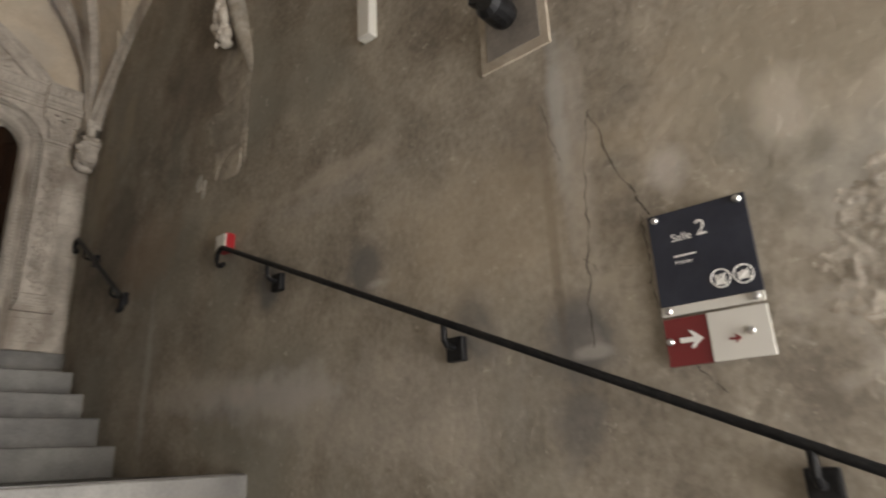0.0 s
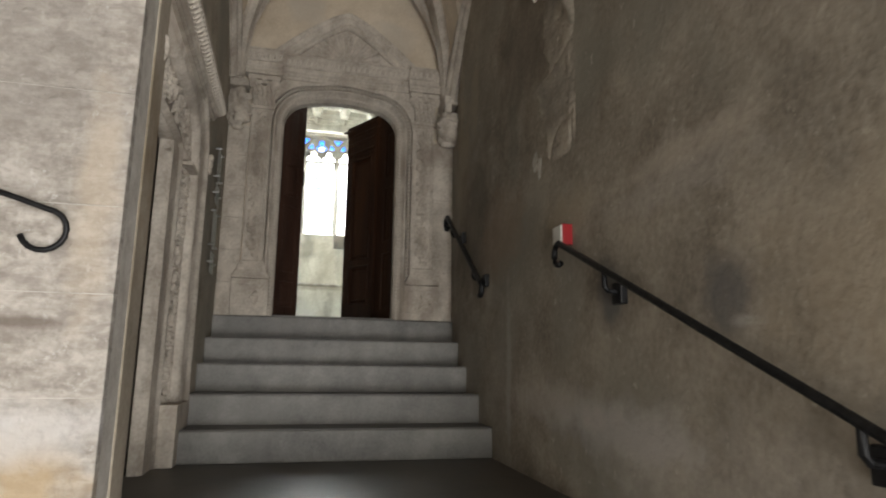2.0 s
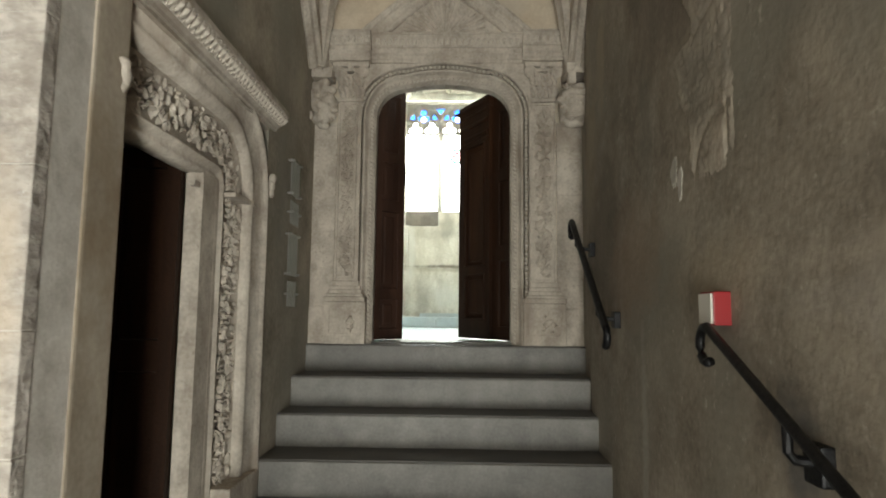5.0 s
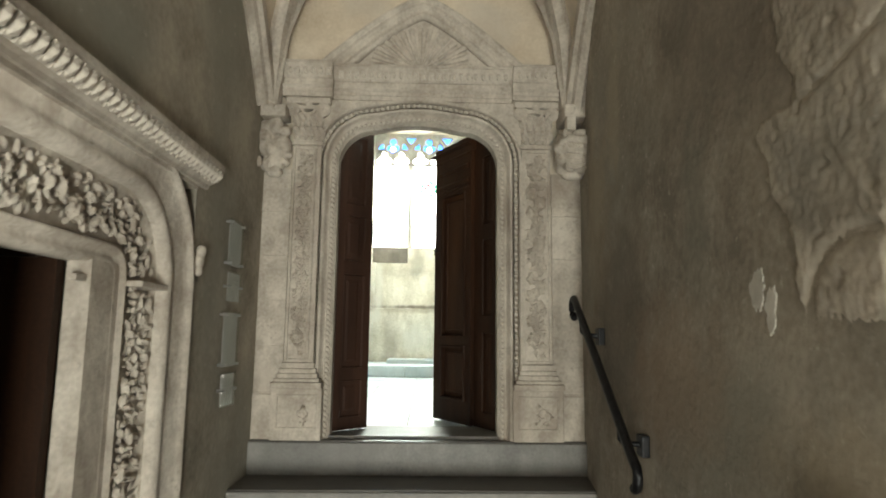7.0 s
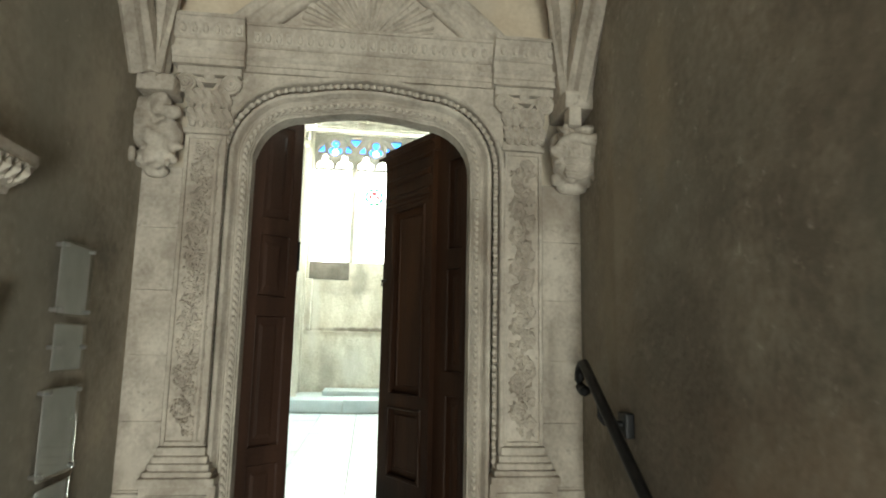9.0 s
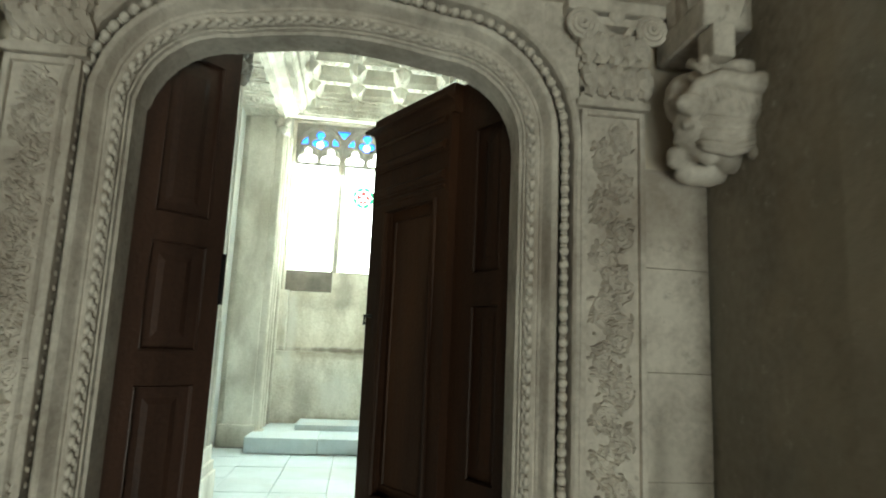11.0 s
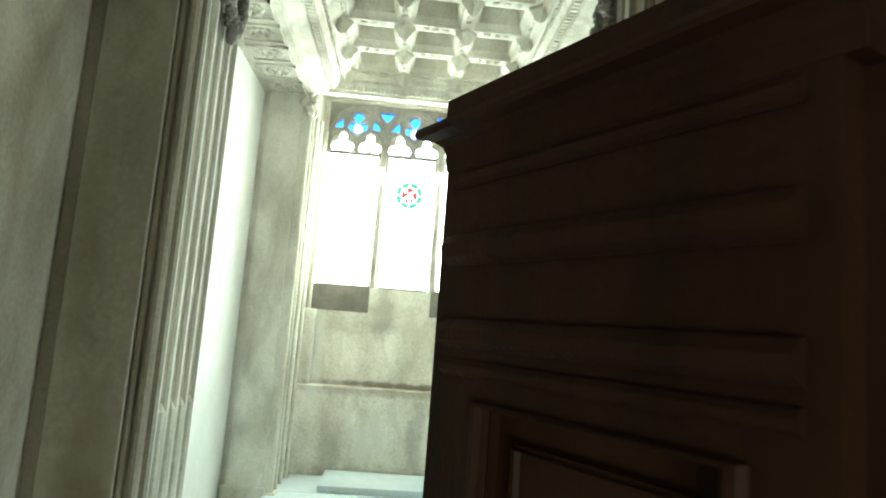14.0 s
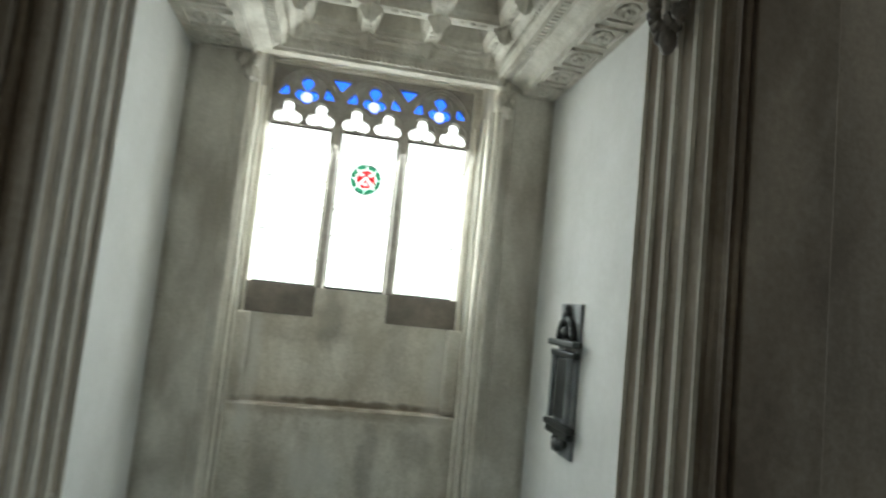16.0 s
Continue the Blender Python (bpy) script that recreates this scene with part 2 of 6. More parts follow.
GREY, PALE, OCHRE, UMBER = (0.125, 0.12, 0.118), (0.50, 0.46, 0.42), (0.42, 0.345, 0.25), (0.12, 0.095, 0.072)
stains(EAST_WALL, [(2.70, 0.78, 0.10, 0.13, GREY, 0.85), (2.05, 0.70, 0.12, 0.12, GREY, 0.85), (1.56, 0.40, 0.10, 0.16, GREY, 0.8), (1.20, 0.31, 0.12, 0.14, GREY, 0.9), (1.22, 0.10, 0.10, 0.12, GREY, 0.6), (1.99, 0.63, 0.06, 0.02, (0.5, 0.47, 0.43), 0.5), (1.17, 0.27, 0.06, 0.02, (0.5, 0.47, 0.43), 0.5),
                   # pale streaks at y 2.25 and 2.3 paint light from the chapel door
                   (2.75, 0.30, 0.55, 0.10, (0.36, 0.345, 0.335), 0.8), (3.85, 0.45, 0.05, 0.55, (0.46, 0.43, 0.40), 0.5), (2.25, 1.15, 0.45, 0.05, (0.5, 0.44, 0.37), 0.5), (1.19, 0.95, 0.035, 0.4, (0.42, 0.41, 0.39), 0.7), (1.25, 0.6, 0.02, 0.4, UMBER, 0.55), (1.32, 0.95, 0.10, 0.25, UMBER, 0.4), (0.9, 0.70, 0.06, 0.07, PALE, 0.8),
                   (3.2, 0.36, 0.6, 0.10, PALE, 0.5), (2.6, 0.28, 0.35, 0.14, PALE, 0.45), (2.3, 1.06, 0.5, 0.07, PALE, 0.3), (1.15, 0.85, 0.06, 0.45, PALE, 0.4),
                   # umber at y 4.5 and 3.6: brown mottling plus painted shade of the far wall
                   (0.35, 0.40, 0.30, 0.40, (0.62, 0.58, 0.52), 0.75), (0.62, 0.75, 0.08, 0.12, (0.62, 0.58, 0.52), 0.6), (1.9, 0.2, 0.8, 0.25, PALE, 0.25), (1.5, 0.7, 0.5, 0.3, OCHRE, 0.4), (0.5, 0.9, 0.6, 0.3, OCHRE, 0.4), (4.9, 1.9, 0.25, 0.5, OCHRE, 0.5), (4.5, 1.4, 0.5, 0.6, UMBER, 0.6), (3.6, 2.2, 0.5, 0.5, UMBER, 0.5), (4.0, 1.25, 0.45, 0.28, (0.30, 0.22, 0.16), 0.5), (3.1, 1.15, 0.3, 0.12, OCHRE, 0.4), (4.55, 2.35, 0.12, 0.3, OCHRE, 0.45), (3.75, 1.75, 0.12, 0.3, (0.17, 0.165, 0.14), 0.5)])

stains(ASHLAR, [(-0.22, 0.10, 0.16, 0.26, (0.46, 0.34, 0.20), 0.75), (-0.5, 1.45, 0.5, 0.40, (0.24, 0.215, 0.195), 0.45), (-0.28, 0.62, 0.14, 0.022, (0.16, 0.13, 0.11), 0.8), (-0.30, 0.30, 0.4, 0.10, (0.62, 0.60, 0.60), 0.6), (-0.13, 1.0, 0.07, 0.4, (0.52, 0.43, 0.33), 0.5)], True)

WINDOW_WALL = mat("weathered_window_wall", (0.58, 0.545, 0.47), (0.83, 0.80, 0.73), 4.2, 0.87, 0, 0.35, 50, 1.8, (0.40, 0.36, 0.295), 2.6, 0.35, pits=0.25, speck=(0.38, 0.34, 0.28), grain=0.5)
DAMP, BROWN = (0.20, 0.18, 0.155), (0.26, 0.2, 0.13)
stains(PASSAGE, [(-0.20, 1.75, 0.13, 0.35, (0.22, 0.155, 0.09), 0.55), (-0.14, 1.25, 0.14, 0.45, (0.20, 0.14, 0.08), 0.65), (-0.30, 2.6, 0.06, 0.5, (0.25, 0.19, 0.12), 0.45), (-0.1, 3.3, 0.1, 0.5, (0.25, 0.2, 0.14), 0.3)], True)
stains(WINDOW_WALL, [(0.72, 2.45, 0.12, 0.30, DAMP, 0.39), (1.25, 2.3, 0.10, 0.4, DAMP, 0.26), (0.5, 2.3, 0.4, 0.10, DAMP, 0.23), (0.9, 1.74, 1.1, 0.06, BROWN, 0.45), (0.9, 1.78, 1.0, 0.035, UMBER, 0.7), (0.35, 1.2, 0.12, 0.45, DAMP, 0.33), (1.1, 1.35, 0.09, 0.4, DAMP, 0.42),
                     (1.45, 1.5, 0.2, 0.2, DAMP, 0.26), (0.7, 1.3, 0.25, 0.2, (0.7, 0.68, 0.64), 0.6), (0.85, 0.95, 1.2, 0.14, BROWN, 0.39), (0.15, 2.0, 0.08, 0.6, (0.74, 0.73, 0.7), 0.6), (1.6, 2.1, 0.1, 0.5, (0.74, 0.73, 0.7), 0.5)], True)

# ---- mesh helpers ----
def part(name, bm, material, parent=None, label=""):
    """Links a bmesh, built in world places, as one mesh object under a thing or part."""
    root = parent
    while root is not None and root.parent is not None:
        root = root.parent
    if root is not None:
        bmesh.ops.translate(bm, vec=-root.location, verts=bm.verts)
    bmesh.ops.recalc_face_normals(bm, faces=bm.faces)
    me = bpy.data.meshes.new(name)
    bm.to_mesh(me)
    bm.free()
    me.materials.append(material)
    ob = new(name, me)
    ob.parent = parent
    if label:
        ob["label"] = label
    return ob


def thing(name, loc, label, category, group="", kind=""):
    ob = new(name)
    ob.location = loc
    ob.empty_display_size = 0.1
    return tagged(ob, label, category, group, kind)


def structure(name, bm, material, label, category):
    return tagged(part(name, bm, material), label, category, "", "structure")


def box(bm, x0, x1, y0, y1, z0, z1, bevel=0.0):
    v = [bm.verts.new(p) for p in ((x0, y0, z0), (x1, y0, z0), (x1, y1, z0), (x0, y1, z0), (x0, y0, z1), (x1, y0, z1), (x1, y1, z1), (x0, y1, z1))]
    fs = [bm.faces.new([v[i] for i in q]) for q in ((0, 3, 2, 1), (4, 5, 6, 7), (0, 1, 5, 4), (1, 2, 6, 5), (2, 3, 7, 6), (3, 0, 4, 7))]
    if bevel:
        bmesh.ops.bevel(bm, geom=list({e for f in fs for e in f.edges}), offset=bevel, segments=2, profile=0.6, affect="EDGES")
    return bm


def boxes(*bs, bevel=0.0):
    bm = bmesh.new()
    for b in bs:
        box(bm, *b, bevel=bevel)
    return bm


def prism(bm, pts, to3, a, b):
    """A flat outline pts carried from depth a to depth b by to3(u, v, depth)."""
    lo, hi = [bm.verts.new(to3(u, v, a)) for u, v in pts], [bm.verts.new(to3(u, v, b)) for u, v in pts]
    n = len(pts)
    bm.faces.new(lo)
    bm.faces.new(hi[::-1])
    for i in range(n):
        bm.faces.new((lo[i], lo[(i + 1) % n], hi[(i + 1) % n], hi[i]))
    return bm


def xz(u, v, d):
    return (u, d, v)


def yz(u, v, d):
    return (d, u, v)


def xy(u, v, d):
    return (u, v, d)


def plate(bm, outer, holes, to3, a, b):
    """A plate with holes, from depth a to b."""
    edges, loops = [], []
    for loop in [outer, *holes]:
        vs = [bm.verts.new(to3(u, v, a)) for u, v in loop]
        loops.append(vs)
        edges += [bm.edges.new((vs[i], vs[(i + 1) % len(vs)])) for i in range(len(vs))]
    made = bmesh.ops.triangle_fill(bm, edges=edges, use_beauty=True)
    faces = [g for g in made["geom"] if isinstance(g, bmesh.types.BMFace)]
    out = bmesh.ops.extrude_face_region(bm, geom=faces)
    shift = Vector(to3(0, 0, b)) - Vector(to3(0, 0, a))
    bmesh.ops.translate(bm, vec=shift, verts=[g for g in out["geom"] if isinstance(g, bmesh.types.BMVert)])
    return bm


def tube(bm, pts, r, n=8, closed=False, taper=None):
    """A round bar along points."""
    pts = [Vector(p) for p in pts]
    rings, k = [], len(pts)
    up = Vector((0.13, 0.31, 0.94)).normalized()
    for i, p in enumerate(pts):
        a, c = pts[(i - 1) % k if closed else max(i - 1, 0)], pts[(i + 1) % k if closed else min(i + 1, k - 1)]
        d = (c - a).normalized()
        s = d.cross(up)
        if s.length < 0.05:
            s = d.cross(Vector((1, 0, 0)))
        s.normalize()
        w = s.cross(d)
        rr = r * (taper(i / (k - 1)) if taper else 1)
        rings.append([bm.verts.new(p + rr * (math.cos(2 * math.pi * j / n) * s + math.sin(2 * math.pi * j / n) * w)) for j in range(n)])
    for i in range(k if closed else k - 1):
        A, B = rings[i], rings[(i + 1) % k]
        for j in range(n):
            bm.faces.new((A[j], A[(j + 1) % n], B[(j + 1) % n], B[j]))
    if not closed:
        bm.faces.new(rings[0][::-1])
        bm.faces.new(rings[-1])
    return bm


def sweep(bm, path, normals, profile, to3, close=True):
    """A moulding: profile (outward, depth) carried along a flat path (u, v) with outward normals."""
    rows = [[bm.verts.new(to3(p[0] + n[0] * d, p[1] + n[1] * d, q)) for d, q in profile] for p, n in zip(path, normals)]
    m = len(profile)
    for A, B in zip(rows, rows[1:]):
        for j in range(m if close else m - 1):
            bm.faces.new((A[j], A[(j + 1) % m], B[(j + 1) % m], B[j]))
    if close:
        bm.faces.new(rows[0][::-1])
        bm.faces.new(rows[-1])
    return bm


def lathe(bm, prof, centre, n=16, axis="z"):
    rings = []
    for r, h in prof:
        ring = []
        for j in range(n):
            a = 2 * math.pi * j / n
            u, v = r * math.cos(a), r * math.sin(a)
            o = {"z": (u, v, h), "x": (h, u, v), "y": (u, h, v)}[axis]
            ring.append(bm.verts.new(Vector(centre) + Vector(o)))
        rings.append(ring)
    for A, B in zip(rings, rings[1:]):
        for j in range(n):
            bm.faces.new((A[j], A[(j + 1) % n], B[(j + 1) % n], B[j]))
    bm.faces.new(rings[0][::-1])
    bm.faces.new(rings[-1])
    return bm


def ball(bm, c, r, sx=1, sy=1, sz=1, sub=1):
    bmesh.ops.create_icosphere(bm, subdivisions=sub, radius=r, matrix=Matrix.Translation(c) @ Matrix.Diagonal((sx, sy, sz, 1)))
    return bm


def smooth(ob):
    for p in ob.data.polygons:
        p.use_smooth = True
    return ob


def rounded_head(x0, x1, z0, z1, r, n=8):
    """The path round a doorway: up the left jamb, over the rounded corners, down the right one."""
    pts, nor = [(x0, z0), (x0, z1 - r)], [(-1, 0), (-1, 0)]
    rise = 0.03
    for i in range(1, n + 1):
        a = math.pi - i * math.pi / 2 / n
        pts.append((x0 + r + r * math.cos(a), z1 - r - rise + (r + 0) * math.sin(a) + 0))
        nor.append((math.cos(a), math.sin(a)))
    for i in range(1, 6):
        u = i / 6
        pts.append((x0 + r + (x1 - x0 - 2 * r) * u, z1 - rise + rise * math.sin(math.pi * u)))
        nor.append((0, 1))
    for i in range(0, n + 1):
        a = math.pi / 2 - i * math.pi / 2 / n
        pts.append((x1 - r + r * math.cos(a), z1 - r - rise + r * math.sin(a)))
        nor.append((math.cos(a), math.sin(a)))
    pts.append((x1, z0))
    nor.append((1, 0))
    return pts, nor


def text(name, words, size, m, material, parent, extrude=0.0008, align="LEFT"):
    cu = bpy.data.curves.new(name, "FONT")
    cu.body, cu.size, cu.extrude, cu.align_x = words, size, extrude, align
    tmp = bpy.data.objects.new(name, cu)
    me = bpy.data.meshes.new_from_object(tmp)
    bpy.data.objects.remove(tmp)
    me.materials.clear()
    me.materials.append(material)
    me.transform(m)
    root = parent
    me.transform(Matrix.Translation(-root.location))
    ob = new(name, me)
    ob.parent = parent
    return ob


def relief(bm, u0, u1, v0, v1, to3, face, out, seed, size=0.02):
    """Carved scrolls and leaves standing proud of a panel; out is the way out of the wall along its depth."""
    rng = random.Random(seed)
    uc, w, v = (u0 + u1) / 2, (u1 - u0), v0 + size
    side = 1
    while v < v1 - size * 2:
        R = w * rng.uniform(0.19, 0.26)
        cu, cv = uc + side * w * rng.uniform(0.10, 0.2), v + R
        pts = []
        turns = rng.uniform(1.3, 1.8)
        for i in range(15):
            a = side * (-math.pi / 2 + turns * 2 * math.pi * i / 14)
            rr = R * (1 - 0.055 * i)
            pts.append(to3(cu + rr * math.cos(a), cv + rr * math.sin(a), face + out * 0.002))
        tube(bm, pts, size * 0.24, 5)
        for i in range(9):
            a, rr = rng.uniform(0, 6.28), R * rng.uniform(0.55, 1.4)
            lu, lv = cu + rr * math.cos(a), cv + rr * math.sin(a)
            if not (u0 + size * 0.6 < lu < u1 - size * 0.6 and v0 + size * 0.5 < lv < v1 - size * 0.5):
                continue
            L, wd, th = size * rng.uniform(0.6, 1.1), size * rng.uniform(0.22, 0.4), rng.uniform(0, 6.28)
            q = []
            for s, tt in ((-1, 0), (-0.3, 1), (0.4, 0.8), (1, 0), (0.4, -0.8), (-0.3, -1)):
                du, dv = s * L * 0.6, tt * wd
                q.append((lu + du * math.cos(th) - dv * math.sin(th), lv + du * math.sin(th) + dv * math.cos(th)))
            base = [bm.verts.new(to3(a_, b_, face - out * 0.001)) for a_, b_ in q]
            t1 = bm.verts.new(to3(lu - L * 0.25 * math.cos(th), lv - L * 0.25 * math.sin(th), face + out * size * 0.55))
            t2 = bm.verts.new(to3(lu + L * 0.3 * math.cos(th), lv + L * 0.3 * math.sin(th), face + out * size * 0.42))
            for tri in ((0, 1, t1), (1, 2, None), (2, 3, t2), (3, 4, t2), (4, 5, None), (5, 0, t1)):
                if tri[2] is not None:
                    bm.faces.new((base[tri[0]], base[tri[1]], tri[2]))
                else:
                    bm.faces.new((base[tri[0]], base[tri[1]], t2 if tri[0] == 1 else t1, t1 if tri[0] == 1 else t2))
        v += R * 2.0
        side = -side
    return bm


def cyma(d0, d1, p0, p1, n=6):
    """Points of a double curve from (d0, p0) to (d1, p1)."""
    return [(d0 + (d1 - d0) * i / n, p0 + (p1 - p0) * (0.5 - 0.5 * math.cos(math.pi * i / n))) for i in range(n + 1)]


# ---- stair: structure ----
H = 0.168                                   # rise of a step
NOSE = [4.15, 4.43, 4.74, 5.01, 5.335]      # fronts of the five steps to the chapel door
TOP = 5 * H + 0.01                          # chapel floor


def rx(y):
    """The outer stair wall stands a little askew."""
    return 1.532 + 0.0235 * y


bm = bmesh.new()
prism(bm, [(rx(-0.95), -0.95), (rx(4.9), 4.9), (1.705, 5.37), (1.705, 5.9), (2.6, 5.9), (2.6, -0.95)], xy, -2.6, 4.75)
prism(bm, [(rx(-3.2), -3.2), (rx(-2.35), -2.35), (2.6, -2.35), (2.6, -3.2)], xy, -2.6, 4.75)
for z0, z1 in ((-2.6, -1.15), (0.95, 4.75)):
    prism(bm, [(rx(-2.35), -2.35), (rx(-0.95), -0.95), (2.6, -0.95), (2.6, -2.35)], xy, z0, z1)
structure("wall_east", bm, EAST_WALL, "rough brown-grey plastered stair wall with worn patches", "wall")

# pier of pale blocks beside the side door: its face looks down the stair
bm = boxes((-3.0, -0.05, 2.7555, 3.10, -2.6, 4.75))
wall_pier = structure("wall_pier", bm, MORTAR, "pale dressed limestone wall beside the side door", "wall")
bm = boxes((-0.62, -0.045, 4.42, 5.75, -0.6, 4.75), (-0.62, -0.045, 3.10, 4.42, 1.95, 4.75), (-0.62, -0.18, 4.05, 4.42, -0.6, 1.95), (-0.62, -0.18, 3.10, 4.05, 1.70, 1.95))
structure("wall_west", bm, RENDER_WALL, "brown-grey plastered wall beside the upper steps", "wall")
bm = boxes((-3.2, -3.0, -3.2, 3.1, -2.6, 4.75))
structure("wall_stairwell_west", bm, RENDER_WALL, "plain plastered wall of the lower stairwell", "wall")
bm = bmesh.new()
plate(bm, [(-3.2, -2.6), (2.6, -2.6), (2.6, 4.75), (-3.2, 4.75)], [[(-1.3, -1.8), (0.9, -1.8), (0.9, 0.8), (-1.3, 0.8)]], xz, -3.4, -3.2)
structure("wall_south", bm, RENDER_WALL, "plain plastered wall with a tall window opening", "wall")

bm = boxes((-3.2, 2.6, -3.4, 2.56, 4.45, 4.7))
structure("ceiling_lower", bm, RENDER_WALL, "plain plastered ceiling over the lower flight", "ceiling")


def arch(u, a, rise):
    """Height of a pointed arch of half width a at distance u from its middle."""
    u = min(abs(u), a)
    R = (a * a + rise * rise) / (2 * a)
    return math.sqrt(max(R * R - (R - a + u) ** 2, 0))


VX, VA, VY, VB, SPRING, RISE = 0.81, 0.86, 4.0, 1.33, 2.60, 1.35


def wall_arch(y):
    """Height over the springing of the low arch along the side walls."""
    return 0.85 * (1 - min(abs(y - 4.1) / 1.12, 1.0) ** 1.8)


bm = bmesh.new()
n = 28
grid = []
for i in range(n + 1):
    row = []
    for j in range(n + 1):
        x, y = VX - VA + 2 * VA * i / n, VY - VB + 2 * VB * j / n
        row.append(bm.verts.new((x, y, SPRING + max(arch(x - VX, VA, RISE), wall_arch(y)))))
    grid.append(row)
for i in range(n):
    for j in range(n):
        bm.faces.new((grid[i][j], grid[i + 1][j], grid[i + 1][j + 1], grid[i][j + 1]))
structure("ceiling_vault", bm, TYMP, "ochre plastered groin vault over the steps", "ceiling")

RIBP = [(-0.045, -0.05), (-0.045, 0.0), (-0.03, 0.012), (-0.022, 0.035), (0.0, 0.055), (0.022, 0.035), (0.03, 0.012), (0.045, 0.0), (0.045, -0.05)]


def rib(pts, name="rib", s=1.0):
    """A moulded vault rib along points that run in one upright plane; it hangs below them."""
    bm = bmesh.new()
    pts = [Vector(p) for p in pts]
    flat = pts[-1] - pts[0]
    flat.z = 0
    flat.normalize()
    side = Vector((-flat.y, flat.x, 0))
    rows = []
    for i, p in enumerate(pts):
        d = (pts[min(i + 1, len(pts) - 1)] - pts[max(i - 1, 0)]).normalized()
        down = d.cross(side).normalized()
        if down.z > 0 or (abs(down.z) < 1e-3 and (Vector((VX, VY, 0)) - p).dot(down) < 0):
            down = -down
        rows.append([bm.verts.new(p + side * a * s + down * b * s) for a, b in RIBP])
    for A, B in zip(rows, rows[1:]):
        for j in range(len(RIBP)):
            k = (j + 1) % len(RIBP)
            bm.faces.new((A[j], A[k], B[k], B[j]))
    bm.faces.new(rows[0][::-1])
    bm.faces.new(rows[-1])
    ob = part(name, bm, CARVED)
    return tagged(ob, "moulded pale stone vault rib springing from a corbel", "vault rib", "ribs of the stair vault", "structure")


def run(a, b, n=18):
    return [a + (b - a) * i / n for i in range(n + 1)]


for x in (VX - VA + 0.02, VX + VA - 0.02):
    rib([(x, y, SPRING + wall_arch(y)) for y in run(2.98, 5.22, 30)], s=1.35)
for y in (VY - VB + 0.02, VY + VB - 0.10):
    rib([(x, y, SPRING + arch(x - VX, VA - 0.02, RISE)) for x in run(VX - VA + 0.02, VX + VA - 0.02, 30)], s=1.35)
for sgn in (-1, 1):
    rib([(VX + u * (VA - 0.03), VY + sgn * u * (VB - 0.03), SPRING + max(arch(u * VA, VA, RISE), 0)) for u in run(-1, 1, 36)], s=1.6)
bm = bmesh.new()
for y0, y1 in ((2.52, 2.68),):
    plate(bm, [(-0.2, SPRING)] + [(VX + u * VA, SPRING + arch(u * VA, VA, RISE)) for u in run(-1, 1, 24)] + [(1.9, SPRING), (1.9, 4.75), (-0.2, 4.75)], [], xz, y0, y1)
structure("wall_vault_arch", bm, RENDER_WALL, "plastered arch that opens on the vaulted steps", "wall")

# landing and steps
bm = boxes((-0.62, 1.75, 2.86, 4.17, -0.5, 0.0))
structure("landing", bm, TREAD, "dark worn stone landing", "floor")


def slab_step(name, x0, x1, y0, y1, z0, z1, label):
    step = thing(name, ((x0 + x1) / 2, y0, z0), label, "step", "stone steps of the stair", "structure")
    bm = boxes((x0, x1, y0, y1, z0, z1 - 0.006), bevel=0.008)
    part("riser", bm, STEP, step)
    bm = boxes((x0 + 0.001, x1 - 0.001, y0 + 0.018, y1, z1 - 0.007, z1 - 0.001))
    part("tread", bm, TREAD, step, "dark trodden tread, deepened for weak light on top")
    return step


for k in range(4):
    slab_step("step", -0.10 if k == 0 else -0.047, 1.75, NOSE[k], NOSE[k + 1] + 0.03, 0.0, H * (k + 1), "grey worn stone step with a dark tread")
slab_step("step", -0.047, 1.75, NOSE[4], 5.42, 0.0, H * 5, "grey stone threshold step below the carved portal")
slab_step("step", -0.62, 1.75, 2.79, 2.90, -0.17, 0.003, "pale stone nosing at the edge of the landing")
for k in range(15):
    z = -0.165 * (k + 1)
    slab_step("step", -3.0, 1.75, 2.79 - 0.30 * (k + 1), 2.82 - 0.30 * k, z - 0.3, z, "grey stone step of the lower flight")
bm = boxes((-3.0, 2.5, -3.3, -1.68, -2.8, -2.47))
structure("floor_lower", bm, STEP, "stone floor at the foot of the stair", "floor")

# side room, its gloom put into near-black surfaces
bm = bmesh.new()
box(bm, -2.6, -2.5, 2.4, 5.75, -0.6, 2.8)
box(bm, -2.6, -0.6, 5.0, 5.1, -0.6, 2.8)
structure("wall_side_room", bm, DARK, "wall of the side room, blackened for lack of light", "wall")
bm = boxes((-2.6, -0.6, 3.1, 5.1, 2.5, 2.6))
structure("ceiling_side_room", bm, DARK, "ceiling of the side room, blackened for lack of light", "ceiling")
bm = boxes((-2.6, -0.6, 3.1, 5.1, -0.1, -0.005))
structure("floor_side_room", bm, DARK, "floor of the side room, blackened for lack of light", "floor")

# ---- portal: structure and carving ----
def along(p, step):
    """Evenly spaced places on a path, with the direction there."""
    out, carry = [], 0.0
    for a, b in zip(p, p[1:]):
        d = math.dist(a, b)
        s = step - carry
        while s <= d:
            out.append((a[0] + (b[0] - a[0]) * s / d, a[1] + (b[1] - a[1]) * s / d, math.atan2(b[1] - a[1], b[0] - a[0])))
            s += step
        carry = (carry + d) % step
    return out


def offset(p, nn, d):
    return [(a[0] + b[0] * d, a[1] + b[1] * d) for a, b in zip(p, nn)]


